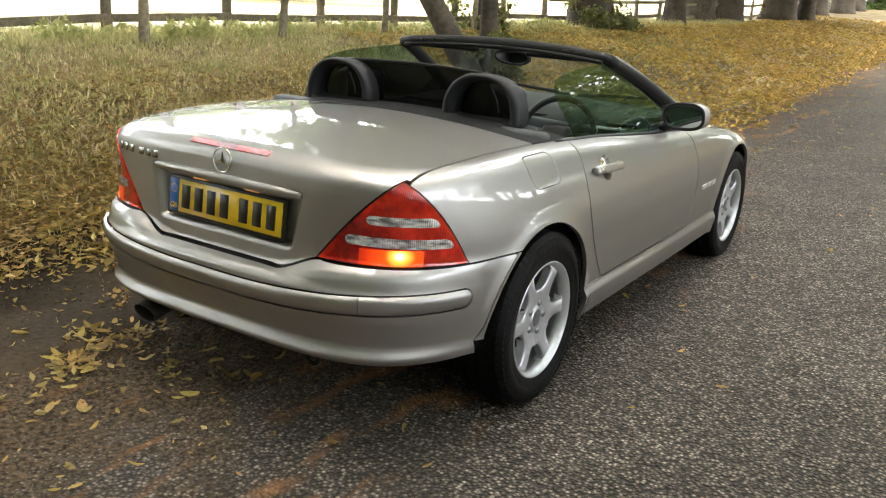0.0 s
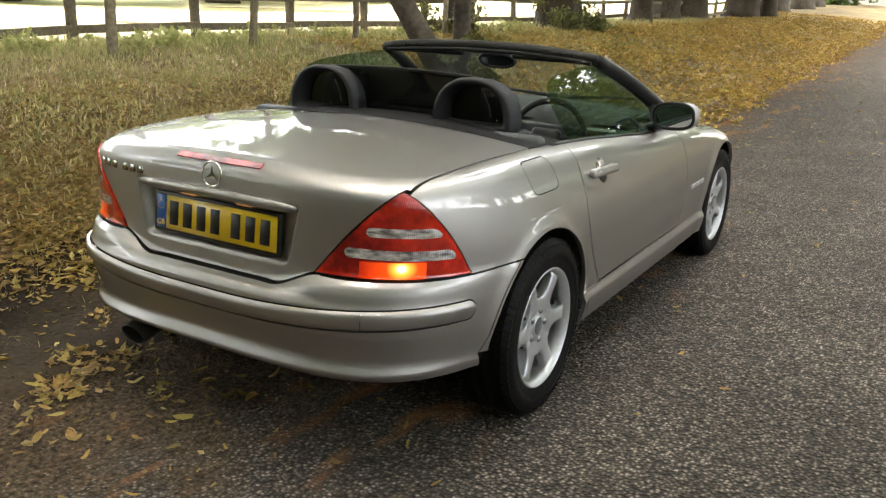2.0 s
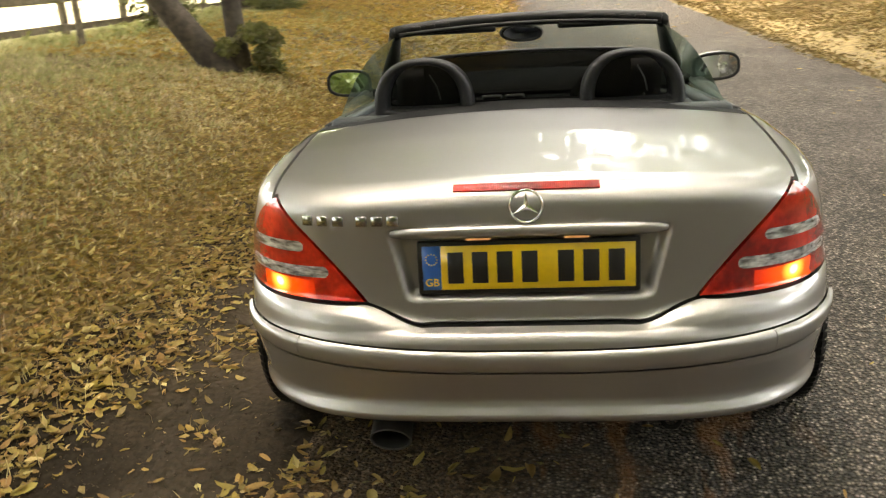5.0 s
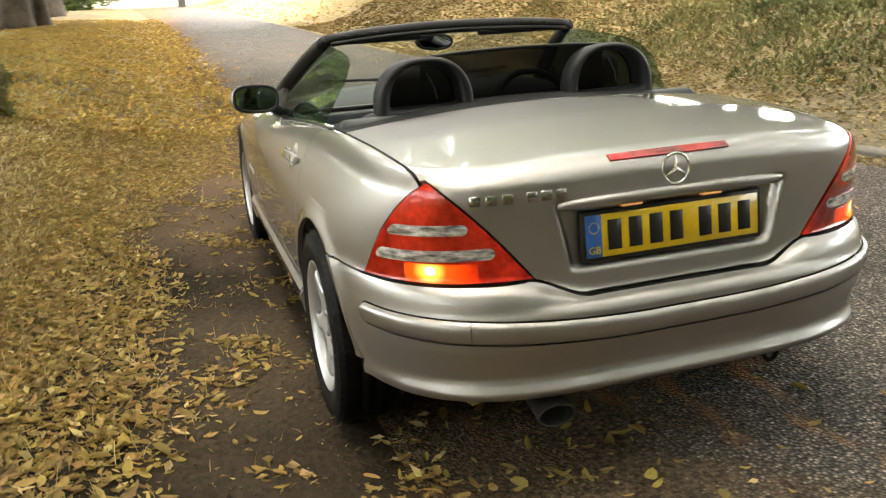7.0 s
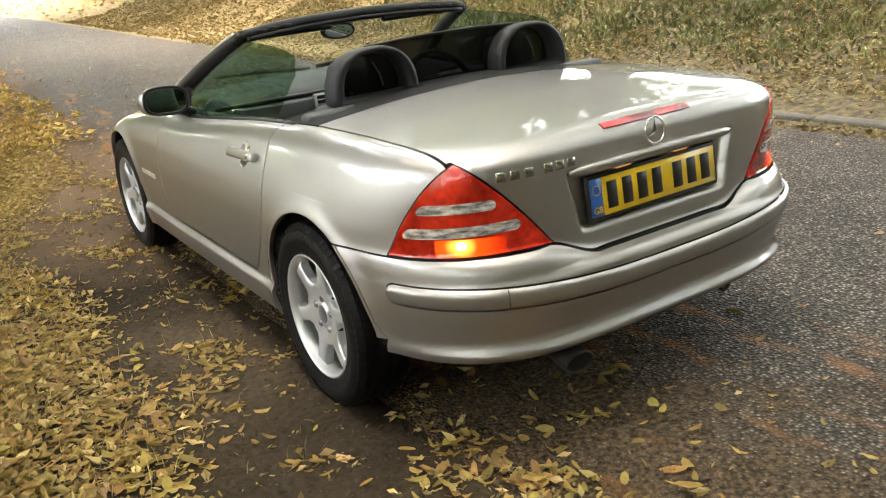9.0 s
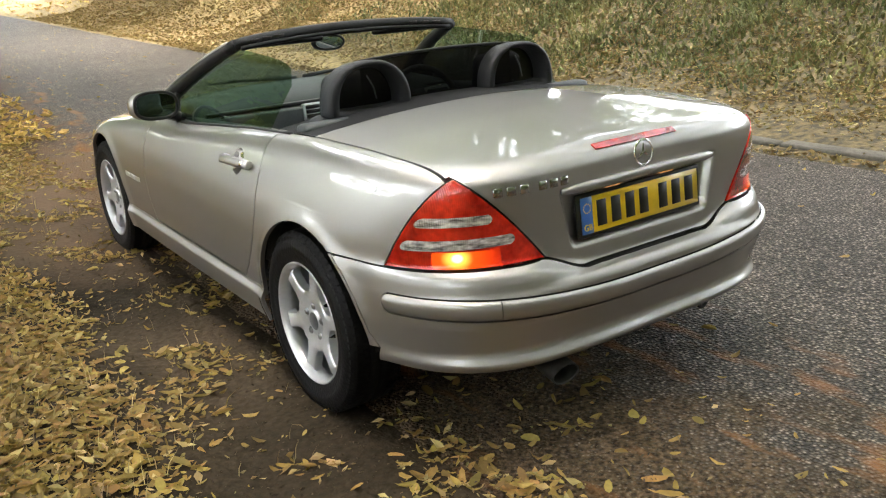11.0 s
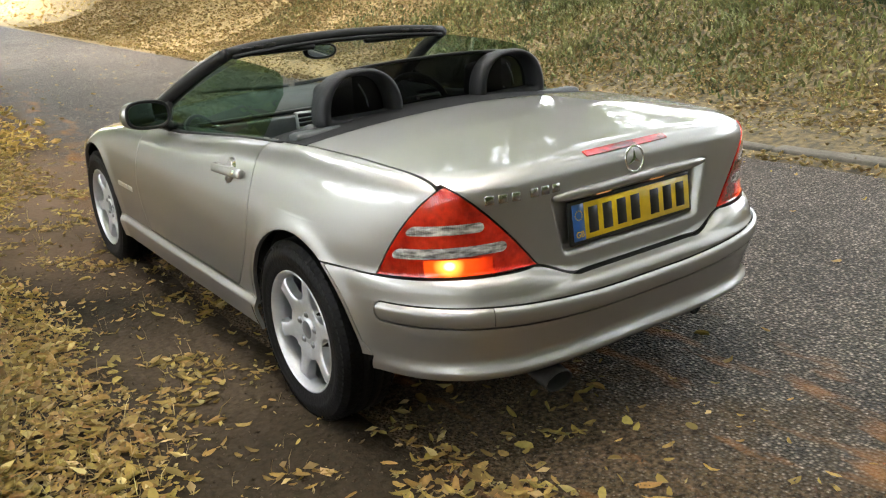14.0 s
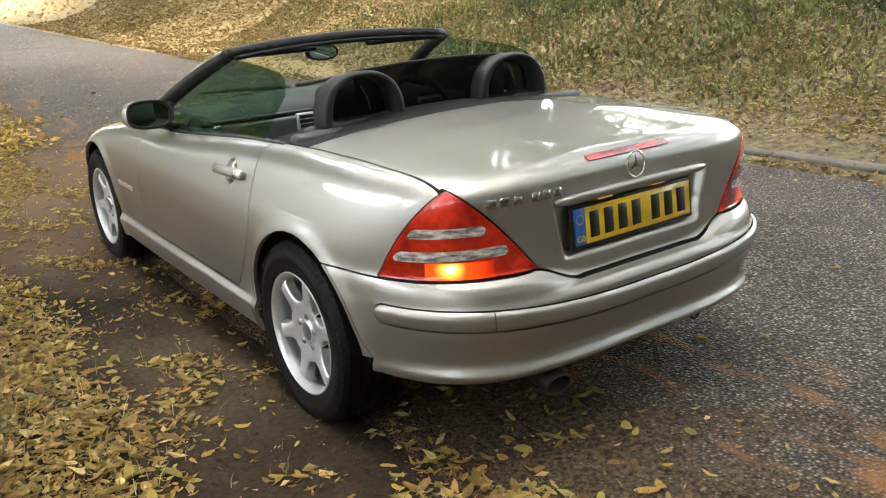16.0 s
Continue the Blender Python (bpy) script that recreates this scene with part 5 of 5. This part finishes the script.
x, y = scatter(182000, -4.6, 0.5, -2.4, 6.4, lambda x, y: near_left(x, y) * smooth(-4.6, -2.2, x) * smooth(-2.6, -1.6, y))
pick = rng.random(len(x)) < np.clip(0.86 - 0.22 * (-x - 2.0), 0.15, 0.88)
fallen("yellow_leaf_litter", "thick yellow fallen leaves on the verge", x[pick], y[pick], 0.047, LITTER, rng, tilt=0.28, fine=True, soft_shade=True)
fallen("leaf_fragments", "small crumbled leaf pieces among the fallen leaves", *scatter(45000, -3.2, 0.3, -3.0, 3.5, near_left), 0.022, LITTER_DRY, rng, tilt=0.5)
fallen("tan_leaf_litter", "dry tan fallen leaves among grass, lightened as if under open sky", x[~pick], y[~pick], 0.05, LITTER_LIT, rng, tilt=0.3)
x, y = scatter(105000, -6.2, 0.6, 6.0, 40.0, lambda x, y: smooth(-0.15, -0.55, x - bend(y) + 0.12 * wobble(x * 0, y, 1.5)) * (0.55 + 0.45 * clump(x, y, 0.9)) * np.interp(y, (6, 40), (1, 0.25)))
fallen("far_yellow_leaf_litter", "golden fallen leaves covering the verge along the lane", x, y, 0.094, LITTER_GOLD, rng, lift=0.012)
x, y = scatter(200000, 3.2, 10.2, -1.0, 14.0, lambda x, y: np.clip(smooth(3.72, 4.35, x) * (0.30 + 0.5 * clump(x, y, 1.6) + 0.3 * smooth(4, 9, y)) + 0.5 * np.exp(-((x - 3.52 + 0.1 * smooth(6, 12, y)) / (0.07 + 0.25 * smooth(5, 11, y))) ** 2), 0, 1))
pick = rng.random(len(x)) < np.clip(0.30 + 0.05 * (y - 2), 0.2, 0.95)
pick |= (x < 3.7)
fallen("bank_yellow_leaves", "yellow fallen leaves on the far bank and in the gutter", x[pick], y[pick], 0.055, LITTER_BANK, rng, lift=0.010, tilt=0.3)
fallen("bank_tan_leaves", "dry tan fallen leaves on the far bank", x[~pick], y[~pick], 0.050, LITTER_DRY, rng, lift=0.010, tilt=0.3)
x, y = scatter(64000, 2.0, 10.0, 12.0, 26.0, lambda x, y: smooth(3.1, 3.4, x - bend(y)) * (0.6 + 0.4 * clump(x, y, 0.8)))
fallen("lane_side_leaves", "golden fallen leaves on the bank further along the lane", x, y, 0.075, LITTER_BANK, rng, lift=0.010, tilt=0.3)
x, y = scatter(12000, -6.0, 12.0, 26.0, 60.0, lambda x, y: smooth(3.1, 3.5, x - bend(y)) * (0.55 + 0.45 * clump(x, y, 0.8)))
fallen("lane_end_leaves", "golden fallen leaves on the bank where the lane bends away", x, y, 0.13, LITTER_GOLD, rng, lift=0.012)
x, y = scatter(4200, -0.6, 3.5, -3.5, 30.0, lambda x, y: 0.07 + 0.10 * smooth(5, 9, y) + 0.5 * np.exp(-np.abs(x) / 0.35) + 0.25 * np.exp(-np.abs(x - 3.4) / 0.3))
fallen("road_leaves", "single pale leaves lying on the asphalt", x, y, 0.048, LITTER, rng, lift=0.004, tilt=0.15, fine=True, soft_shade=True)

# dry straw lying among the leaves
x, y = scatter(16000, -4.0, -0.9, -3.4, 4.0, lambda x, y: near_left(x, y) * (0.3 + 0.7 * clump(x + 1, y, 2.3)))
blades("dry_straw", "thin dry straw lying among the fallen leaves", x, y, 0.09, material("straw", (0.40, 0.29, 0.11), rough=0.7, vary=0.2, second=(0.56, 0.44, 0.22), island=0.7), rng, wide=0.30)

# grass
x, y = scatter(60000, -8.0, -1.9, -4.0, 14.0, lambda x, y: smooth(-1.9, -3.6, x) * (0.35 + 0.65 * clump(x, y, 1.3)))
blades("verge_grass", "short dry grass on the near bank", x, y, 0.075, GRASS, rng, wide=1.6)
# straw whose pale colour carries the open-sky light on the near bank
x, y = scatter(70000, -6.0, -1.7, -2.0, 9.0, lambda x, y: smooth(-1.7, -2.6, x) * (0.25 + 0.75 * clump(x + 7, y, 1.9)))
blades("bank_straw", "short straw all over the near bank, coloured pale for open-sky light", x, y, 0.06, material("lit_straw", (0.52, 0.41, 0.20), rough=0.7, vary=0.2, second=(0.62, 0.52, 0.30), island=0.8), rng, wide=1.0)
TALL_GRASS = material("tall_grass", (0.50, 0.44, 0.22), rough=0.7, vary=0.2, scale=0.8, second=(0.30, 0.30, 0.12), island=0.6)
let_light_through(TALL_GRASS, (0.70, 0.64, 0.30), 0.5)
x, y = scatter(16000, -7.0, -5.0, -2.0, 26.0, lambda x, y: 0.4 + 0.6 * clump(x, y, 1.1, 0.0, 0.7))
blades("fence_grass", "tall straw-coloured grass along the fence", x, y, 0.17, TALL_GRASS, rng)
x, y = scatter(165000, 4.4, 10.2, -1.0, 14.0, lambda x, y: smooth(4.5, 5.8, x) * (0.3 + 0.7 * clump(x, y, 1.2)) * (0.15 + 0.85 * smooth(11.5, 6.0, y)))
blades("far_bank_grass", "short green grass on the far bank", x, y, 0.085, material("bank_grass", (0.055, 0.092, 0.024), rough=0.7, vary=0.25, scale=0.6, second=(0.20, 0.19, 0.062), island=0.8), rng, wide=2.6)

# sunlit hayfield beyond the fence
FIELD = material("straw_field", (0.62, 0.56, 0.30), rough=0.9, vary=0.12, scale=0.15, fine=3, second=(0.70, 0.64, 0.40), bump=0.3)
fx, fy = axis((-260, -20, 20), (-20, -7.3, 1.0)), axis((-120, -20, 20), (-20, 60, 2), (60, 460, 20))
fX, fY = np.meshgrid(fx, fy, indexing="ij")
fX = fX + bend(fY)
tagged(new("hayfield", mesh_from("hayfield", np.stack([fX, fY, ground_z(fX, fY) + 0.03], -1).reshape(-1, 3), grid_faces(len(fx), len(fy)), FIELD)), "pale mown hayfield in full daylight behind the fence", "field", kind="structure")

# post and rail fence
fence = tagged(new("fence"), "weathered post and rail fence along the top of the bank", "fence")
fence_x = lambda y: -6.15 + 0.0 * y + float(bend(y))
posts = [3.35 + 1.72 * (k - 6) for k in range(34)]
post_me = bm_mesh(box_bm((-0.045, -0.048, -0.3), (0.045, 0.048, 1.22), 0.012, 2), "post", FENCE)
rail_me = bm_mesh(box_bm((-0.02, 0, -0.045), (0.02, 1.72, 0.045), 0.010, 2), "rail", FENCE)
for y in posts:
    z0 = float(ground_z(fence_x(y), y))
    part("post", post_me, fence).matrix_local = pose(fence_x(y), y, z0, random.uniform(-2, 2), random.uniform(-2, 2), random.uniform(-6, 6))
    z1 = float(ground_z(fence_x(y + 1.72), y + 1.72))
    for h in (0.19, 0.56, 0.93):
        r = part("rail", rail_me, fence)
        r.matrix_local = pose(fence_x(y) + 0.07, y, z0 + h + random.uniform(-0.015, 0.015), math.degrees(math.atan2(z1 - z0, 1.72)) + random.uniform(-0.5, 0.5), 0, math.degrees(-math.atan2(fence_x(y + 1.72) - fence_x(y), 1.72)))
# older single stakes in front of the fence
for y, w in ((1.05, 0.04), (3.0, 0.055), (4.93, 0.05), (6.85, 0.045), (9.2, 0.045)):
    xx = -5.1
    z0 = float(ground_z(xx, y))
    pts = [(xx + 0.02 * math.sin(3 * h + y), y + 0.03 * math.sin(2 * h), z0 - 0.15 + h) for h in np.linspace(0, 2.6, 12)]
    tagged(new("stake", tube(pts, [w * (1 - 0.15 * k / 11) for k in range(12)], FENCE, sides=9)), "weathered grey wooden stake on the bank", "stake", group="stakes along the bank")


def leaf_cloud(name, centres, radii, count, size, seed):
    """A crown: many small leaf blades in uneven clumps with gaps."""
    g = np.random.default_rng(seed)
    c, r = np.array(centres), np.array(radii)
    k = g.choice(len(c), count, p=r**2 / (r**2).sum())
    d = g.normal(size=(count, 3))
    d /= np.linalg.norm(d, axis=1, keepdims=True)
    pos = c[k] + d * (r[k] * g.random(count) ** 0.45)[:, None] * np.array([1, 1, 0.75])
    u = g.normal(size=(count, 3))
    u /= np.linalg.norm(u, axis=1, keepdims=True)
    w = np.cross(u, g.normal(size=(count, 3)))
    w /= np.linalg.norm(w, axis=1, keepdims=True)
    s = size * g.uniform(0.6, 1.3, count)[:, None]
    v = np.stack([pos - u * s, pos - w * s * 0.45, pos + u * s, pos + w * s * 0.45], 1).reshape(-1, 3)
    return mesh_from(name, v, np.arange(4 * count).reshape(-1, 4), LEAF, shade=False)


def crown_mesh(seed, spread, base, top, count, size, clumps=60):
    g = random.Random(seed)
    cs, rs = [], []
    for _ in range(clumps):
        a, d = g.uniform(0, 6.283), spread * g.random() ** 0.55
        cs.append((d * math.cos(a), d * math.sin(a), base + (top - base) * g.random() ** 1.8 - 0.10 * d))
        rs.append(g.uniform(0.7, 1.5))
    return leaf_cloud("crown", cs, rs, count, size, seed)


def trunk_mesh(seed, radius, height, lean=(0.0, 0.0), flare=1.5, limbs=5):
    """A tapered trunk with a root flare and limbs, one mesh."""
    g = random.Random(seed)
    V, F = [], []

    def add(points, radii, sides, ridges=0.0):
        me = tube(points, radii, BARK, sides=sides)
        base = len(V)
        V.extend([v.co[:] for v in me.vertices])
        F.extend([[base + i for i in p.vertices] for p in me.polygons])
        bpy.data.meshes.remove(me)

    n = 16
    pts = [(lean[0] * t * height + 0.10 * radius * math.sin(5 * t + seed), lean[1] * t * height + 0.10 * radius * math.cos(4 * t + seed), -0.3 + t * (height + 0.3)) for t in np.linspace(0, 1, n)]
    rad = [radius * (1 - 0.45 * t + (flare - 1) * math.exp(-t * height / (1.1 * radius + 0.15))) for t in np.linspace(0, 1, n)]
    add(pts, rad, 18)
    for k in range(limbs):
        t = g.uniform(0.5, 1.0)
        p0 = Vector(pts[int(t * (n - 1))])
        a = g.uniform(0, 6.283)
        d = Vector((math.cos(a), math.sin(a), g.uniform(0.4, 1.0)))
        L = g.uniform(2.0, 4.0)
        add([p0 + d * L * q + Vector((0, 0, 0.25 * L * q * q)) for q in (0, 0.3, 0.6, 1.0)], [radius * 0.42, radius * 0.32, radius * 0.22, radius * 0.1], 9)
    me = mesh_from("trunk", V, F, BARK)
    for v in me.vertices:
        c = v.co
        r = 0.05 * radius * math.sin(9 * math.atan2(c.y - lean[1] * c.z, c.x - lean[0] * c.z) + 1.3 * c.z + seed)
        v.co = c + Vector((c.x - lean[0] * c.z, c.y - lean[1] * c.z, 0)).normalized() * r
    return me


CROWN_FAR = crown_mesh(9, 6.0, 2.6, 8.0, 5200, 0.27)
CROWNS = [crown_mesh(k, 6.4, 3.7, 9.5, 17000, 0.145) for k in (1, 2, 3)]
SHADE_CANOPIES = [crown_mesh(k, 11.0, 5.6, 13.0, 34000, 0.152, 150) for k in (4, 5)]


def tree(x, y, radius, height=6.0, lean=(0.0, 0.0), seed=0, far=False, label="", raise_by=0.0, canopy=False):
    ob = tagged(new("tree"), label or "mature broadleaf tree with a bare grey-brown trunk, in view or added for shade", "tree", group="avenue trees")
    ob.location = (x, y, float(ground_z(x, y)))
    part("trunk", trunk_mesh(seed, radius, height, lean), ob)
    c = part("crown", SHADE_CANOPIES[seed % 2] if canopy else CROWN_FAR if far else CROWNS[seed % 3], ob)
    c.matrix_local = pose(lean[0] * height, lean[1] * height, raise_by, 0, 0, 77 * seed)
    return ob


# unseen crowns added to roof over and shade the lane, high enough for light to come in from both sides
for x, y, s, up in ((-8.8, -2.0, 28, 3.5), (-8.5, -11.0, 31, -1.0), (10.0, -8.0, 51, 1.5), (11.0, 1.5, 52, 4.0), (10.5, 10.0, 53, 1.8), (-9.8, 1.8, 27, 4.2), (14.0, 18.0, 54, -1.5), (-6.2, 24.0, 55, -1.0), (-4.6, -8.5, 56, 0.5), (5.4, -12.5, 57, -1.0)):
    tree(x, y, 0.42, 9, (0, 0), s, raise_by=up, canopy=True)
forked = tree(-2.93, 5.95, 0.135, 5, (-0.70, -0.12), 1, raise_by=2.0, label="forked tree with two slim grey stems on the bank")
part("trunk", trunk_mesh(71, 0.10, 6, (-0.05, 0.06), limbs=2), forked).location = (-0.03, 0.06, 0)
tree(-5.6, 10.3, 0.17, 7, (0.0, 0.02), 2, far=True, raise_by=2.0, label="slim upright tree beside the fence")
tree(-5.55, 14.6, 0.42, 7, (0, 0), 3, far=True, raise_by=2.0, label="thick old tree with ivy round its foot")
for x, y, r, s in ((-5.6, 20.0, 0.26, 4), (-6.2, 26.5, 0.55, 5), (-6.0, 33.0, 0.55, 6), (-5.2, 34.0, 0.30, 7), (-6.4, 41.0, 0.6, 8), (-6.0, 47.0, 0.5, 9), (-6.6, 54.0, 0.6, 10), (-6.3, 62.0, 0.6, 11)):
    tree(x, y, r, 8, (0, 0), s, far=True, raise_by=2.5)
# trees added out of view on the far bank and behind, whose crowns arch over and shade the lane
for x, y, s in ((22.0, -12, 21), (17.0, 20, 23), (9.2, 35, 25), (-7.2, -18, 30), (-3.9, -11, 31), (8.5, -14, 32), (8.3, 21, 39), (8.2, 29, 40), (9.0, -22, 33), (-5, -27, 34), (7, -33, 35), (-7, -40, 36), (1, -48, 37)):
    tree(x, y, 0.42, 7, (0, 0), s, raise_by=0.6, far=y < -9 or x > 15 or y > 25)

# hedgerow trees added on the far side of the field to block low light and fill reflections
for k in range(10):
    tree(-26 + 2.5 * math.sin(2.1 * k), -34 + 8.2 * k, 0.35, 6, (0, 0), 60 + k, far=True, raise_by=-0.2, label="hedgerow tree added beyond the hayfield to block low light").scale = (1.6, 1.6, 0.8)
# bushes added above the view to hold back light from the right
for k in range(4, 7):
    tree(12.5 + 0.8 * math.sin(2.7 * k), -8 + 6.5 * k, 0.2, 4, (0, 0), 80 + k, far=True, raise_by=0.6, label="bushy tree added on top of the far bank to block light")

# ivy and brush at the feet of the trees
IVY = material("ivy_leaves", (0.119, 0.145, 0.048), rough=0.5, vary=0.25, scale=2, island=0.7, second=(0.13, 0.10, 0.05))


NETTLE = material("nettle_leaves", (0.26, 0.29, 0.10), rough=0.6, vary=0.25, scale=2, island=0.7, second=(0.40, 0.36, 0.17))


let_light_through(NETTLE, (0.55, 0.56, 0.22), 0.5)

let_light_through(IVY, (0.30, 0.33, 0.09), 0.35)


def brush(x, y, w, h, count, seed, label, mat=None):
    g = np.random.default_rng(seed)
    z0 = float(ground_z(x, y))
    cs = [(x + g.uniform(-w, w), y + g.uniform(-w, w), z0 + g.uniform(0, h)) for _ in range(10)]
    me = leaf_cloud("ivy", cs, [0.35 * w + 0.05] * 10, count, 0.045, seed)
    me.materials[0] = mat or IVY
    return tagged(new("ivy", me), label, "shrub", kind="stuff")


brush(-5.5, 14.2, 0.75, 0.9, 3000, 41, "dense ivy and brushwood round the old tree's foot")
brush(-2.78, 5.98, 0.24, 0.45, 1500, 42, "green ivy at the foot of the forked tree")
brush(-5.2, 9.6, 0.4, 0.4, 900, 43, "low green undergrowth beside the fence")
for k, (yy, w) in enumerate(((0.6, 0.5), (1.6, 0.5), (2.6, 0.5), (3.3, 0.4), (3.9, 0.5), (4.7, 0.4), (5.6, 0.5), (6.6, 0.6), (7.6, 0.5), (8.6, 0.5), (11.5, 0.5), (12.8, 0.5))):
    brush(-5.5 + 0.2 * math.sin(5 * k), yy, w * 0.5, 0.12, 260, 50 + k, "low nettles and weeds along the fence", NETTLE)
# woodland edge beyond the field and the lane's far end
WOOD = [leaf_cloud("far_wood", [(random.uniform(-9, 9), random.uniform(-3, 3), random.uniform(0.5, 8)) for _ in range(40)], [2.2] * 40, 2200, 0.6, 77)]
for x, y, r in ((-130, 120, 60), (-110, 60, 80), (-120, 20, 100), (-90, 150, 40), (-120, -30, 110), (-70, 180, 20), (-50, 200, 10), (40, 150, -30), (30, 110, -50), (26, 80, -70), (60, 190, 0), (-34, 62, 70), (-30, 84, 60), (-26, 104, 50), (-24, 126, 40), (0, -62, 0), (-30, -58, 10), (26, -56, -10), (-50, -50, 30), (48, -40, -40)):
    for k in range(2):
        w = tagged(new("far_wood", WOOD[0]), "leafy woodland edge in the distance", "woodland", kind="stuff")
        w.matrix_world = pose(x + 14 * k * math.cos(radians(r)), y + 14 * k * math.sin(radians(r)), float(ground_z(x, y)) - 0.5, 0, 0, r) @ Matrix.Diagonal((1, 1, 1.1, 1))

# thick foliage added unseen behind to darken the car's rear, and hedges at the lane's far end
HEDGE = leaf_cloud("hedge", [(random.uniform(-4, 4), random.uniform(-1.2, 1.2), random.uniform(0.3, 4.5)) for _ in range(40)], [1.1] * 40, 4000, 0.26, 78)
for x, y, turn, h in ((-9.0, -15, 70, 1.0), (-7.5, -23, 80, 1.2), (-1.0, -33, 5, 1.3), (7.0, -30, -20, 1.3), (9.5, -21, -80, 1.1), (8.8, -13, -85, 0.8), (-9, -31, 60, 1.3)):
    w = tagged(new("hedge", HEDGE), "dense leafy hedge added unseen behind to block light", "hedge", kind="stuff")
    w.matrix_world = pose(x, y, float(ground_z(x, y)) - 0.3, 0, 0, turn) @ Matrix.Diagonal((1, 1, h, 1))
for x, y, turn, k, h in ((-7.6, 60, 5, 0.9, 0.45), (4.9, 60.5, -25, 0.75, 0.7), (7.5, 52, -70, 0.9, 0.6)):
    w = tagged(new("hedge", HEDGE), "dark hedge at the end of the lane", "hedge", kind="stuff")
    w.matrix_world = pose(x, y, float(ground_z(x, y)) - 0.3, 0, 0, turn) @ Matrix.Diagonal((k, k, h, 1))

# white house where the lane ends
WHITE_WALL = material("white_render", (0.80, 0.79, 0.76), rough=0.8, vary=0.04, scale=0.8, fine=12, bump=0.2)
SLATE = material("roof_slate", (0.10, 0.10, 0.11), rough=0.7, vary=0.2, scale=2, fine=15, bump=0.4)
WINDOW_DARK = material("dark_window_pane", (0.05, 0.055, 0.06), rough=0.1, vary=0.1)
HX, HY, HZ = -1.2, 66.0, 1.55
house = tagged(new("house"), "white rendered house standing where the lane ends", "house")
house.location = (HX, HY, HZ)
part("wall", bm_mesh(box_bm((-5.5, 0, -0.5), (5.5, 7, 5.2), 0.01, 1), "wall", WHITE_WALL), house, "white rendered wall")
bm = bmesh.new()
rv = [bm.verts.new(q) for q in ((-5.9, -0.4, 5.2), (5.9, -0.4, 5.2), (5.9, 7.4, 5.2), (-5.9, 7.4, 5.2), (-5.9, 3.5, 8.2), (5.9, 3.5, 8.2))]
for q in ((0, 1, 5, 4), (2, 3, 4, 5), (0, 4, 3), (1, 2, 5), (3, 2, 1, 0)):
    bm.faces.new([rv[k] for k in q])
part("roof", bm_mesh(bm, "roof", SLATE, False), house, "grey slate roof")
for x, z in ((-3.6, 0.8), (0.1, 1.0), (2.6, 0.8), (-3.6, 3.4), (0.1, 3.4), (2.6, 3.4)):
    win = part("window", bm_mesh(box_bm((x - 0.45, -0.05, z), (x + 0.45, 0.05, z + 1.1), 0.01, 1), "window", WHITE_WALL), house)
    for dx in (-0.21, 0.21):
        part("pane", bm_mesh(box_bm((x + dx - 0.17, -0.06, z + 0.1), (x + dx + 0.17, 0.03, z + 1.0), 0.004, 1), "pane", WINDOW_DARK), win, "dark window pane")
pier = tagged(new("gate_pier", bm_mesh(box_bm((-0.25, -0.25, -0.3), (0.25, 0.25, 1.45), 0.03, 2), "gate_pier", KERB)), "stone gate pier at the end of the lane", "pier")
pier.location = (0.95, 61.5, float(ground_z(0.95, 61.5)))

# leaves on both verges behind the car
x, y = scatter(34000, -5.0, -1.0, -7.0, -2.0, lambda x, y: smooth(-1.25, -1.7, x) * smooth(-1.8, -2.6, y) * (0.35 + 0.65 * clump(x, y, 1.5)))
fallen("verge_leaves_behind", "yellow fallen leaves on the verge behind the car", x, y, 0.055, LITTER, rng, lift=0.010, tilt=0.3)
x, y = scatter(26000, 3.6, 9.0, -8.0, -0.6, lambda x, y: 0.3 + 0.7 * clump(x, y, 1.2))
fallen("bank_leaves_behind", "yellow fallen leaves on the far bank behind the car", x, y, 0.06, LITTER_BANK, rng, lift=0.010, tilt=0.3)

# rusty bark and seed debris along the asphalt's edge
x, y = scatter(26000, -0.45, 0.9, -3.5, 16, lambda x, y: clump(x + 4, y, 1.5, 0.35, 0.9) * np.exp(-((x - 0.2) / 0.28) ** 2))
fallen("rusty_debris", "rust-brown bark crumbs along the asphalt's edge", x, y, 0.016, material("bark_crumbs", (0.26, 0.11, 0.04), rough=0.9, vary=0.3, island=0.7), rng, lift=0.003)
x, y = scatter(24000, -1.9, 0.1, -3.2, 2.5, lambda x, y: 0.35 + 0.65 * clump(x, y, 2.2))
fallen("soil_crumbs", "small clods and grit on the trodden soil", x, y, 0.011, material("soil_grit", (0.05, 0.037, 0.023), rough=0.95, vary=0.3, second=(0.12, 0.09, 0.06), island=0.9), rng, lift=0.004, tilt=0.9)
x, y = scatter(12000, -9.0, -0.3, -22.0, -4.5, lambda x, y: smooth(-0.6, -1.4, x) * smooth(-4.2, -6.5, y) * (0.5 + 0.5 * clump(x, y, 1.1)))
fallen("lane_leaves_behind", "yellow fallen leaves on the verge further back", x, y, 0.16, LITTER, rng, lift=0.012)
